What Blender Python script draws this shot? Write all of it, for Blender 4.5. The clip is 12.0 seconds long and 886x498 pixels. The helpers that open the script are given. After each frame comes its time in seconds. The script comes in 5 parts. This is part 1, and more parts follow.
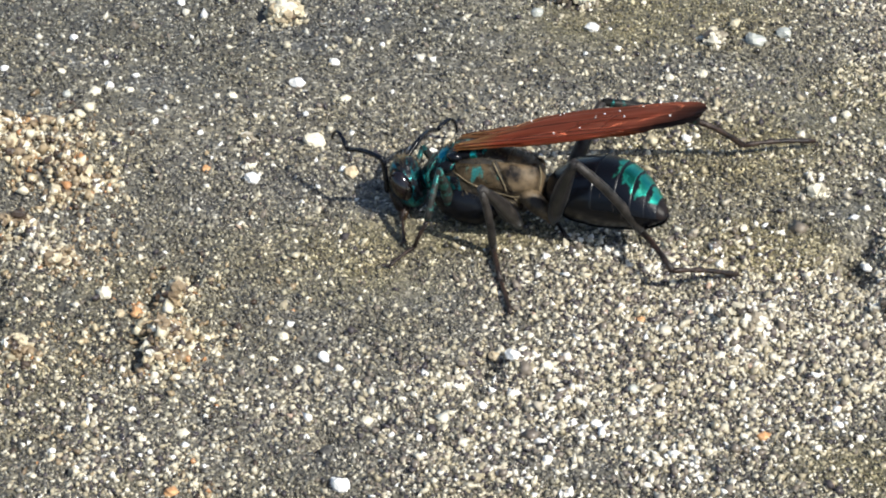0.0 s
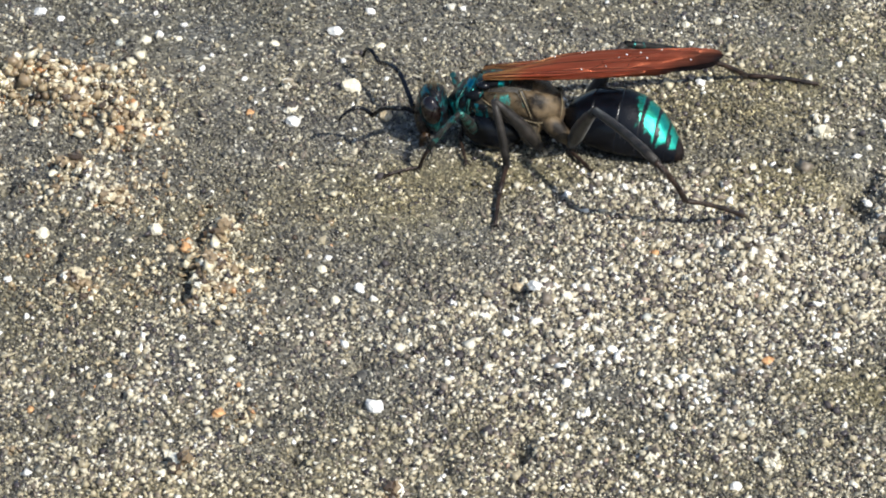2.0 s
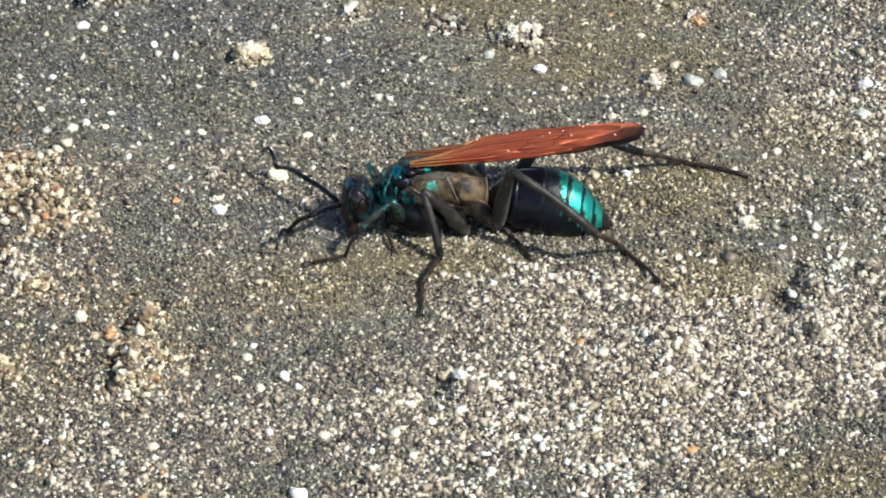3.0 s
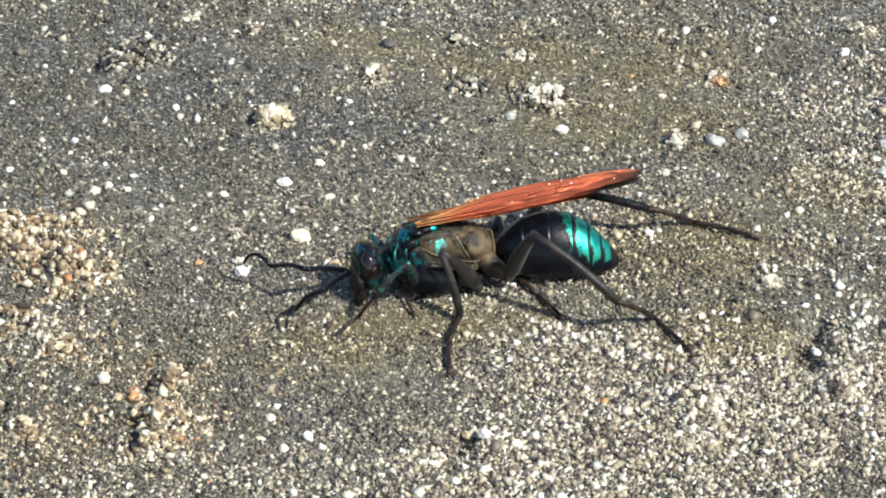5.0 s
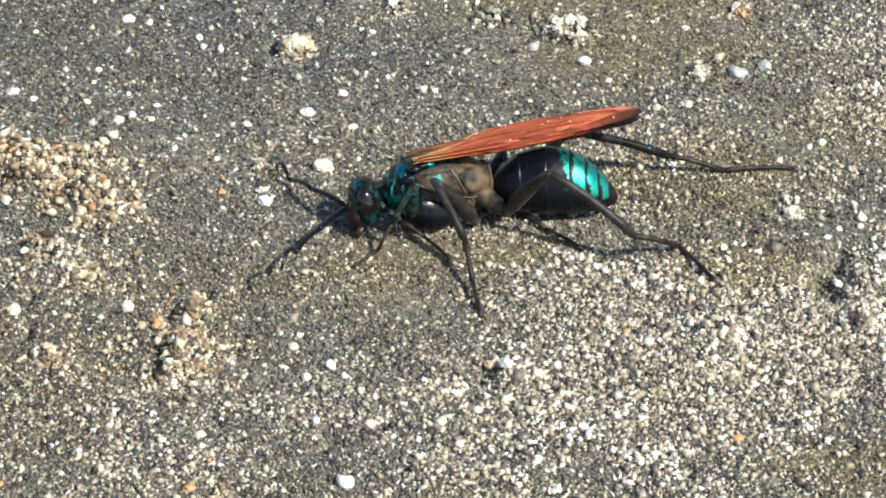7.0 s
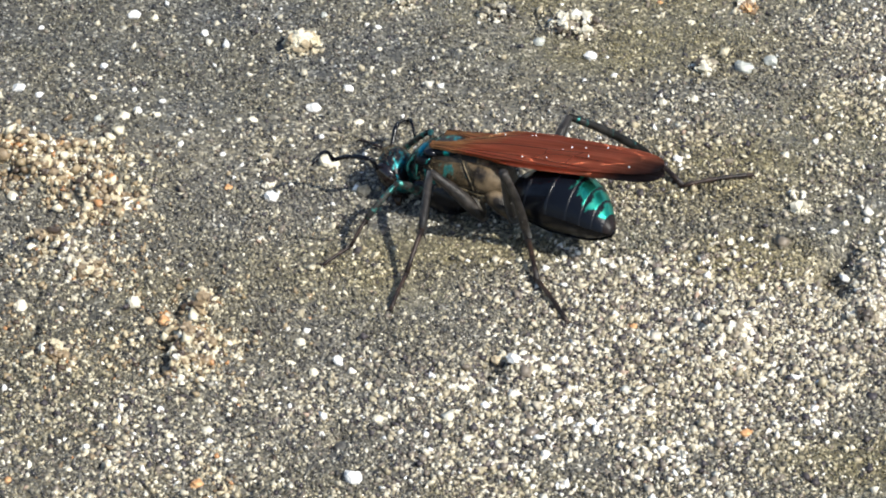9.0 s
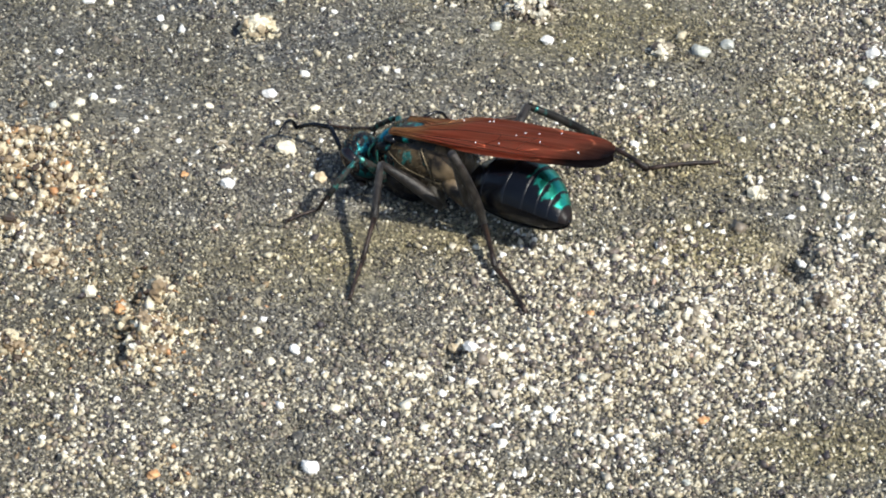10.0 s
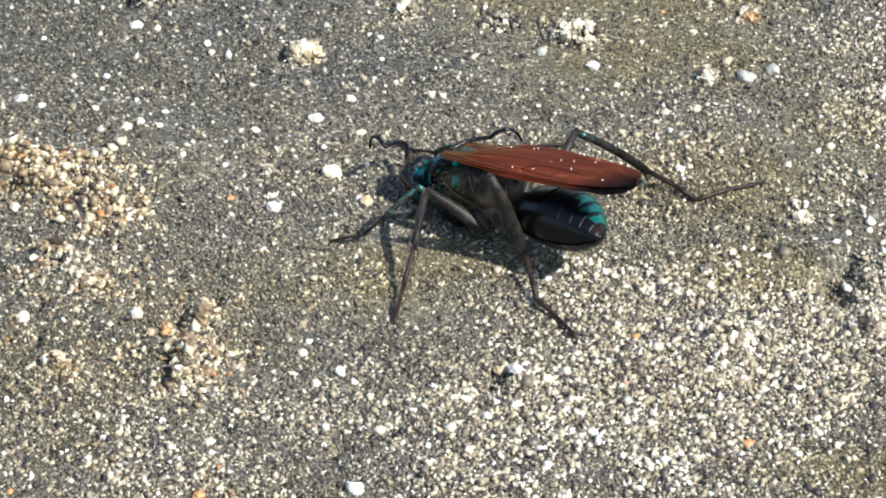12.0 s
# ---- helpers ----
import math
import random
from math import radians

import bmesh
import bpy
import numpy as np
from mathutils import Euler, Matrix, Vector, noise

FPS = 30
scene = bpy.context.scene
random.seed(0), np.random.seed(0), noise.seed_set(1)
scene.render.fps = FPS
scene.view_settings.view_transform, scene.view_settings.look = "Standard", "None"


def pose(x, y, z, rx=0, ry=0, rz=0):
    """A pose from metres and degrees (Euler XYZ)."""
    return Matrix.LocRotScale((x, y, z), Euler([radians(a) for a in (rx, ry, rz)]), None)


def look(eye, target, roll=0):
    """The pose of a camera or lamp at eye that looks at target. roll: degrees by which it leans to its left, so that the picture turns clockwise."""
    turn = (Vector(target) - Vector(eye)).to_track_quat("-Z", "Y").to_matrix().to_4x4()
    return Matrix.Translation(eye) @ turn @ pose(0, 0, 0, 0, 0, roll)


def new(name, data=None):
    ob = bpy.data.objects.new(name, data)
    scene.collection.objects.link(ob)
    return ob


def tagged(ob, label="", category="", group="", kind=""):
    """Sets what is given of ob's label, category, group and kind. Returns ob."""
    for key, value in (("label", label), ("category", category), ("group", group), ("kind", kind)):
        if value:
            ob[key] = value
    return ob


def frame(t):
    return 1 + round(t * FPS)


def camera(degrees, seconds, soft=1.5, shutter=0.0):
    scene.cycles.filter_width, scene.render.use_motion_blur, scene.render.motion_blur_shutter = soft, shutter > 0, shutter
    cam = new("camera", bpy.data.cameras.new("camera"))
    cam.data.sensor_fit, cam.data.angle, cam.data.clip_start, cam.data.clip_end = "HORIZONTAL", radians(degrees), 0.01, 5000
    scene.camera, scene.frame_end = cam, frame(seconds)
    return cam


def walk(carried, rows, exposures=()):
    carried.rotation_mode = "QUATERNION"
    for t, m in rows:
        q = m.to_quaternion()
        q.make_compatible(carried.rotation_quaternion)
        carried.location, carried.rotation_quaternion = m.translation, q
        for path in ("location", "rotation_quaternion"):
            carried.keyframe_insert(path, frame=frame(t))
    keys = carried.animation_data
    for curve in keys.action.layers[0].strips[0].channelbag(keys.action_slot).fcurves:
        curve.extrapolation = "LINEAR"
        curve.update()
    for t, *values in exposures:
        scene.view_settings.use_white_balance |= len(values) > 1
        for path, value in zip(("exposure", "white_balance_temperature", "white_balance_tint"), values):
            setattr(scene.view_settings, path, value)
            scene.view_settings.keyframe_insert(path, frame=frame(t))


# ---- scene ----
MM = 0.001

# ---- the camera: hand-held close to the sand, it pans and drifts a little ----
cam = camera(18.0, 12.0, soft=1.95)
# seconds, eye in millimetres, degrees of pitch, lean and turn
EYES = [
    (0.0, -2.52, -298.61, 195.17, -34.890, 0.325, 0.735),
    (0.5, -0.64, -318.68, 207.85, -34.667, 1.054, 1.618),
    (1.0, 1.10, -318.21, 207.79, -36.141, 1.826, 2.630),
    (1.5, -1.26, -319.51, 205.70, -36.347, 1.539, 2.262),
    (2.0, 0.63, -318.07, 209.44, -36.230, 1.067, 1.459),
    (2.5, 0.97, -317.98, 208.83, -35.078, 0.527, 1.010),
    (3.0, 1.05, -318.80, 208.17, -34.192, 0.012, 0.426),
    (3.2, 1.16, -318.18, 208.47, -34.056, -0.364, -0.158),
    (4.8, 1.34, -319.15, 206.55, -32.759, 0.369, 0.442),
    (5.0, 0.53, -319.47, 206.72, -32.717, 0.464, 0.591),
    (5.5, -0.90, -319.39, 206.44, -34.028, 0.204, 0.191),
    (6.0, 0.17, -319.49, 207.08, -33.837, -0.551, -0.977),
    (6.5, 0.58, -320.15, 206.43, -33.000, -0.006, -0.000),
    (7.0, 0.17, -320.59, 206.69, -34.043, 0.501, 1.051),
    (7.2, 0.80, -319.39, 206.93, -34.316, 0.740, 1.407),
    (8.8, -0.04, -319.91, 207.65, -34.086, 1.039, 1.662),
    (9.0, -0.57, -320.49, 206.64, -34.142, 0.590, 1.017),
    (9.5, 0.16, -319.56, 207.29, -34.415, 0.314, 0.150),
    (10.0, -0.05, -318.68, 208.24, -34.781, 0.324, 0.228),
    (10.5, -1.77, -319.74, 207.82, -33.815, 1.171, 1.531),
    (11.0, -0.28, -319.73, 207.02, -33.008, 1.073, 1.537),
    (11.5, -0.66, -320.44, 206.28, -33.277, 0.806, 1.095),
    (12.0, 0.03, -320.16, 207.04, -34.011, 0.750, 1.076),
]
walk(cam, [(t, pose(x * MM, y * MM, z * MM, 90 + pitch, lean, turn)) for t, x, y, z, pitch, lean, turn in EYES],
     exposures=[(0.0, 0.37), (1.0, 0.37), (2.0, 0.29), (3.0, 0.31), (6.0, 0.4), (9.0, 0.43), (10.0, 0.37), (11.0, 0.4), (12.0, 0.49)])

# ---- sun and sky ----
SUN_HEIGHT, SUN_SIDE = 46.0, -37.0      # degrees above the ground; from +x, turned towards the viewer
world = bpy.data.worlds.new("sky")
scene.world = world
world.use_nodes = True
sky = world.node_tree.nodes.new("ShaderNodeTexSky")
sky.sky_type, sky.sun_disc = "NISHITA", False
sky.sun_elevation, sky.sun_rotation = radians(SUN_HEIGHT), radians(90 - SUN_SIDE)
background = world.node_tree.nodes["Background"]
background.inputs["Strength"].default_value = 0.145
world.node_tree.links.new(sky.outputs[0], background.inputs["Color"])
sun_lamp = bpy.data.lights.new("sun", "SUN")
sun_lamp.energy, sun_lamp.angle, sun_lamp.color = 5.0, radians(0.5), (1.0, 0.98, 0.905)
sun = new("sun", sun_lamp)
sun_dir = Vector((math.cos(radians(SUN_HEIGHT)) * math.cos(radians(SUN_SIDE)),
                  math.cos(radians(SUN_HEIGHT)) * math.sin(radians(SUN_SIDE)), math.sin(radians(SUN_HEIGHT))))
sun.matrix_world = look(sun_dir * 3, (0, 0, 0))


# ---- materials ----
def material(name):
    m = bpy.data.materials.new(name)
    m.use_nodes = True
    return m, m.node_tree.nodes, m.node_tree.links, m.node_tree.nodes["Principled BSDF"]


def ramp(nodes, stops, constant=False):
    r = nodes.new("ShaderNodeValToRGB")
    if constant:
        r.color_ramp.interpolation = "CONSTANT"
    while len(r.color_ramp.elements) < len(stops):
        r.color_ramp.elements.new(0.5)
    for e, (p, c) in zip(r.color_ramp.elements, stops):
        e.position, e.color = p, (*c, 1)
    return r


def noise_tex(nodes, links, scale, detail=3.0, rough=0.55):
    at = nodes.new("ShaderNodeTexCoord")
    n = nodes.new("ShaderNodeTexNoise")
    n.inputs["Scale"].default_value, n.inputs["Detail"].default_value, n.inputs["Roughness"].default_value = scale, detail, rough
    links.new(at.outputs["Object"], n.inputs["Vector"])
    return n


def bumped(nodes, links, shader, height, strength, distance):
    b = nodes.new("ShaderNodeBump")
    b.inputs["Strength"].default_value, b.inputs["Distance"].default_value = strength, distance
    links.new(height, b.inputs["Height"])
    links.new(b.outputs[0], shader.inputs["Normal"])


def stained(nodes, links, colour):
    """Colour with the olive silt that coats the sand in places, made darker over wide areas."""
    coat = nodes.new("ShaderNodeAttribute")
    coat.attribute_name = "silt"
    tone = nodes.new("ShaderNodeMix")
    tone.data_type, tone.blend_type = "RGBA", "MULTIPLY"
    tone.inputs["B"].default_value = (1.1, 1.02, 0.76, 1)
    links.new(coat.outputs["Fac"], tone.inputs["Factor"])
    links.new(colour, tone.inputs["A"])
    # a blue-grey multiplier deepens the sand's colour over wide soft-edged areas
    areas = nodes.new("ShaderNodeAttribute")
    areas.attribute_name = "darker"
    dark = nodes.new("ShaderNodeMix")
    dark.data_type, dark.blend_type = "RGBA", "MULTIPLY"
    dark.inputs["B"].default_value = (0.66, 0.69, 0.74, 1)
    links.new(areas.outputs["Fac"], dark.inputs["Factor"])
    links.new(tone.outputs["Result"], dark.inputs["A"])
    return dark.outputs["Result"]


def sheet_material():
    """Fine damp sand: closely packed grains of many tones, too small to lie loose."""
    m, nodes, links, p = material("fine_damp_sand")
    at = nodes.new("ShaderNodeTexCoord")
    warp = noise_tex(nodes, links, 900, 2)
    bend = nodes.new("ShaderNodeVectorMath")
    bend.operation = "MULTIPLY_ADD"
    bend.inputs[1].default_value = (0.0006, 0.0006, 0.0006)
    links.new(warp.outputs["Color"], bend.inputs[0])
    links.new(at.outputs["Object"], bend.inputs[2])
    cell = nodes.new("ShaderNodeTexVoronoi")
    cell.inputs["Scale"].default_value = 2300
    links.new(bend.outputs[0], cell.inputs["Vector"])
    pick = nodes.new("ShaderNodeSeparateColor")
    links.new(cell.outputs["Color"], pick.inputs[0])
    c1 = ramp(nodes, [(0.0, (0.05, 0.047, 0.042)), (0.3, (0.085, 0.079, 0.066)), (0.6, (0.13, 0.12, 0.095)), (0.82, (0.2, 0.183, 0.142)), (0.94, (0.36, 0.335, 0.28)), (1.0, (0.55, 0.52, 0.45))])
    links.new(pick.outputs[0], c1.inputs[0])
    broad = noise_tex(nodes, links, 45, 4)
    c2 = ramp(nodes, [(0.35, (0.85, 0.87, 0.92)), (0.65, (1.15, 1.1, 0.98))])
    links.new(broad.outputs["Fac"], c2.inputs[0])
    mix = nodes.new("ShaderNodeMix")
    mix.data_type, mix.blend_type = "RGBA", "MULTIPLY"
    mix.inputs["Factor"].default_value = 1.0
    links.new(c1.outputs[0], mix.inputs["A"])
    links.new(c2.outputs[0], mix.inputs["B"])
    links.new(stained(nodes, links, mix.outputs["Result"]), p.inputs["Base Color"])
    p.inputs["Roughness"].default_value = 0.55
    b = nodes.new("ShaderNodeBump")
    b.invert = True
    b.inputs["Strength"].default_value, b.inputs["Distance"].default_value = 0.6, 0.00025
    links.new(cell.outputs["Distance"], b.inputs["Height"])
    links.new(b.outputs[0], p.inputs["Normal"])
    return m


def grain_material(name, stops, rough=(0.16, 0.7)):
    """Sand grains whose mineral differs from grain to grain."""
    m, nodes, links, p = material(name)
    g = nodes.new("ShaderNodeNewGeometry")
    c = ramp(nodes, stops, constant=True)
    links.new(g.outputs["Random Per Island"], c.inputs[0])
    n = noise_tex(nodes, links, 1800, 2)
    c2 = ramp(nodes, [(0.3, (0.7, 0.7, 0.7)), (0.7, (1.1, 1.1, 1.1))])
    links.new(n.outputs["Fac"], c2.inputs[0])
    mix = nodes.new("ShaderNodeMix")
    mix.data_type, mix.blend_type = "RGBA", "MULTIPLY"
    mix.inputs["Factor"].default_value = 1.0
    links.new(c.outputs[0], mix.inputs["A"])
    links.new(c2.outputs[0], mix.inputs["B"])
    links.new(stained(nodes, links, mix.outputs["Result"]), p.inputs["Base Color"])
    w = nodes.new("ShaderNodeMath")
    w.operation = "MULTIPLY"
    w.inputs[1].default_value = 37.7
    links.new(g.outputs["Random Per Island"], w.inputs[0])
    f = nodes.new("ShaderNodeMath")
    f.operation = "FRACT"
    links.new(w.outputs[0], f.inputs[0])
    r = nodes.new("ShaderNodeMapRange")
    r.inputs["To Min"].default_value, r.inputs["To Max"].default_value = rough
    links.new(f.outputs[0], r.inputs["Value"])
    links.new(r.outputs[0], p.inputs["Roughness"])
    return m


def stone_material(name, low, high, scale=900, rough=0.5):
    m, nodes, links, p = material(name)
    n = noise_tex(nodes, links, scale, 4, 0.65)
    c = ramp(nodes, [(0.32, low), (0.62, high)])
    links.new(n.outputs["Fac"], c.inputs[0])
    links.new(c.outputs[0], p.inputs["Base Color"])
    p.inputs["Roughness"].default_value = rough
    p.inputs["Specular IOR Level"].default_value = 0.12
    fine = noise_tex(nodes, links, scale * 3, 3)
    bumped(nodes, links, p, fine.outputs["Fac"], 0.7, 0.00015)
    return m


def cuticle(name, colour, second, rough=0.5, metal=0.0, scale=700, sheen=0.0, bump=0.3, balance=0.5, gloss=0.3):
    """Insect cuticle: two tones in fine patches, with a pubescent relief."""
    m, nodes, links, p = material(name)
    n = noise_tex(nodes, links, scale, 4, 0.6)
    c = ramp(nodes, [(balance - 0.12, colour), (balance + 0.12, second)])
    links.new(n.outputs["Fac"], c.inputs[0])
    links.new(c.outputs[0], p.inputs["Base Color"])
    p.inputs["Roughness"].default_value, p.inputs["Metallic"].default_value = rough, metal
    p.inputs["Specular IOR Level"].default_value = gloss
    p.inputs["Sheen Weight"].default_value = sheen
    p.inputs["Sheen Roughness"].default_value = 0.4
    fine = noise_tex(nodes, links, 6000, 2)
    bumped(nodes, links, p, fine.outputs["Fac"], bump, 0.00008)
    if bump > 0.9:
        coarse = nodes.new("ShaderNodeBump")
        coarse.inputs["Strength"].default_value, coarse.inputs["Distance"].default_value = 0.6, 0.00013
        links.new(n.outputs["Fac"], coarse.inputs["Height"])
        links.new(coarse.outputs[0], nodes["Bump"].inputs["Normal"])
        p.inputs["Specular IOR Level"].default_value = 0.25
    return m


def iridescent(name, scale, amount, hues=None, base=(0.005, 0.006, 0.008), rough=0.3):
    """Black cuticle with ragged patches of metallic green-blue scales; a higher amount leaves fewer patches."""
    m, nodes, links, p = material(name)
    at = nodes.new("ShaderNodeTexCoord")
    squeeze = nodes.new("ShaderNodeMapping")
    squeeze.inputs["Scale"].default_value = (1.7, 0.8, 0.8)
    links.new(at.outputs["Object"], squeeze.inputs[0])
    n = nodes.new("ShaderNodeTexNoise")
    n.inputs["Scale"].default_value, n.inputs["Detail"].default_value, n.inputs["Roughness"].default_value = scale, 4, 0.6
    links.new(squeeze.outputs[0], n.inputs["Vector"])
    mask = nodes.new("ShaderNodeMapRange")
    mask.inputs["From Min"].default_value, mask.inputs["From Max"].default_value = amount - 0.04, amount + 0.05
    links.new(n.outputs["Fac"], mask.inputs["Value"])
    hue = noise_tex(nodes, links, 250, 2)
    shine = ramp(nodes, hues or [(0.35, (0.01, 0.20, 0.26)), (0.55, (0.015, 0.34, 0.31)), (0.7, (0.05, 0.42, 0.29))])
    links.new(hue.outputs["Fac"], shine.inputs[0])
    mix = nodes.new("ShaderNodeMix")
    mix.data_type = "RGBA"
    links.new(mask.outputs[0], mix.inputs["Factor"])
    ground_tone = noise_tex(nodes, links, 600, 3, 0.6)
    dull = ramp(nodes, [(0.38, [0.4 * v for v in base]), (0.62, [1.5 * v for v in base])])
    links.new(ground_tone.outputs["Fac"], dull.inputs[0])
    links.new(dull.outputs[0], mix.inputs["A"])
    links.new(shine.outputs[0], mix.inputs["B"])
    links.new(mix.outputs["Result"], p.inputs["Base Color"])
    links.new(mask.outputs[0], p.inputs["Metallic"])
    p.inputs["Roughness"].default_value = rough
    p.inputs["Specular IOR Level"].default_value = 0.12
    fine = noise_tex(nodes, links, 4000, 2)
    bumped(nodes, links, p, fine.outputs["Fac"], 0.5, 0.0001)
    return m


def plate_material(name, spread, above):
    """Abdominal plate: metallic green-blue scales towards the hind rim on the back, black velvet elsewhere."""
    m, nodes, links, p = material(name)
    at = nodes.new("ShaderNodeTexCoord")
    g = nodes.new("ShaderNodeSeparateXYZ")
    links.new(at.outputs["Generated"], g.inputs[0])
    rag = noise_tex(nodes, links, 900, 3, 0.6)
    blot = noise_tex(nodes, links, 330, 2, 0.5)

    def step(value, add, weight, lo, hi):
        k = nodes.new("ShaderNodeMath")
        k.operation = "MULTIPLY_ADD"
        k.inputs[1].default_value = weight
        links.new(add, k.inputs[0])
        links.new(value, k.inputs[2])
        r = nodes.new("ShaderNodeMapRange")
        r.inputs["From Min"].default_value, r.inputs["From Max"].default_value = lo, hi
        links.new(k.outputs[0], r.inputs["Value"])
        return r.outputs[0]
    hind = step(step(g.outputs["X"], blot.outputs["Fac"], 0.9, 0.0, 1.9), rag.outputs["Fac"], 0.5, 0.5 * spread + 0.14, 0.5 * spread + 0.06)
    rim = step(g.outputs["X"], rag.outputs["Fac"], 0.1, 0.09, 0.13)
    back = step(g.outputs["Z"], blot.outputs["Fac"], 1.6, above, above + 0.12)
    one = nodes.new("ShaderNodeMath")
    one.operation = "MULTIPLY"
    links.new(hind, one.inputs[0])
    links.new(back, one.inputs[1])
    two = nodes.new("ShaderNodeMath")
    two.operation = "MULTIPLY"
    links.new(one.outputs[0], two.inputs[0])
    links.new(rim, two.inputs[1])
    shine = ramp(nodes, [(0.35, (0.01, 0.24, 0.21)), (0.55, (0.03, 0.38, 0.28)), (0.7, (0.08, 0.47, 0.32))])
    links.new(blot.outputs["Fac"], shine.inputs[0])
    mix = nodes.new("ShaderNodeMix")
    mix.data_type = "RGBA"
    links.new(two.outputs[0], mix.inputs["Factor"])
    mix.inputs["A"].default_value = (0.003, 0.004, 0.007, 1)
    links.new(shine.outputs[0], mix.inputs["B"])
    links.new(mix.outputs["Result"], p.inputs["Base Color"])
    links.new(two.outputs[0], p.inputs["Metallic"])
    p.inputs["Roughness"].default_value = 0.34
    p.inputs["Specular IOR Level"].default_value = 0.22
    fine = noise_tex(nodes, links, 4000, 2)
    bumped(nodes, links, p, fine.outputs["Fac"], 0.5, 0.0001)
    return m


def wing_material(name, base, tip, edge, start):
    """Rust-red membrane that turns smoky towards the tip (x) and the outer margin."""
    m, nodes, links, p = material(name)
    at = nodes.new("ShaderNodeTexCoord")
    xyz = nodes.new("ShaderNodeSeparateXYZ")
    links.new(at.outputs["Object"], xyz.inputs[0])
    n = noise_tex(nodes, links, 260, 3)
    add = nodes.new("ShaderNodeMath")
    add.operation = "MULTIPLY_ADD"
    add.inputs[1].default_value = 0.006
    links.new(n.outputs["Fac"], add.inputs[0])
    skew = nodes.new("ShaderNodeMath")
    skew.operation = "MULTIPLY_ADD"
    skew.inputs[1].default_value = -0.9
    links.new(xyz.outputs["Y"], skew.inputs[0])
    links.new(xyz.outputs["X"], skew.inputs[2])
    links.new(skew.outputs[0], add.inputs[2])
    span = nodes.new("ShaderNodeMapRange")
    span.inputs["From Min"].default_value, span.inputs["From Max"].default_value = start * MM, 34 * MM
    links.new(add.outputs[0], span.inputs["Value"])
    c = ramp(nodes, [(0.14, (0.75, 0.42, 0.18)), (0.27, base), (0.78, base), (0.89, edge), (0.98, tip)])
    links.new(span.outputs[0], c.inputs[0])
    streak_map = nodes.new("ShaderNodeMapping")
    streak_map.inputs["Scale"].default_value = (70, 1900, 300)
    links.new(at.outputs["Object"], streak_map.inputs[0])
    streak = nodes.new("ShaderNodeTexNoise")
    streak.inputs["Scale"].default_value = 1.0
    links.new(streak_map.outputs[0], streak.inputs["Vector"])
    tone = ramp(nodes, [(0.32, (0.74, 0.64, 0.62)), (0.5, (0.95, 0.93, 0.92)), (0.68, (1.08, 1.18, 1.18))])
    links.new(streak.outputs["Fac"], tone.inputs[0])
    mix = nodes.new("ShaderNodeMix")
    mix.data_type, mix.blend_type = "RGBA", "MULTIPLY"
    mix.inputs["Factor"].default_value = 1.0
    links.new(c.outputs[0], mix.inputs["A"])
    links.new(tone.outputs[0], mix.inputs["B"])
    links.new(mix.outputs["Result"], p.inputs["Base Color"])
    p.inputs["Roughness"].default_value = 0.74
    p.inputs["Metallic"].default_value = 0.93
    p.inputs["Sheen Weight"].default_value = 0.4
    p.inputs["Sheen Roughness"].default_value = 0.22
    p.inputs["Sheen Tint"].default_value = (1.0, 0.64, 0.42, 1)
    p.inputs["Anisotropic"].default_value = 0.9
    across = nodes.new("ShaderNodeTangent")
    across.direction_type, across.axis = "RADIAL", "X"
    links.new(across.outputs[0], p.inputs["Tangent"])
    glow = nodes.new("ShaderNodeBsdfTranslucent")
    links.new(mix.outputs["Result"], glow.inputs["Color"])
    blend = nodes.new("ShaderNodeMixShader")
    blend.inputs[0].default_value = 0.05
    links.new(p.outputs[0], blend.inputs[1])
    links.new(glow.outputs[0], blend.inputs[2])
    links.new(blend.outputs[0], nodes["Material Output"].inputs["Surface"])
    bumped(nodes, links, p, streak.outputs["Fac"], 0.3, 0.00015)
    return m


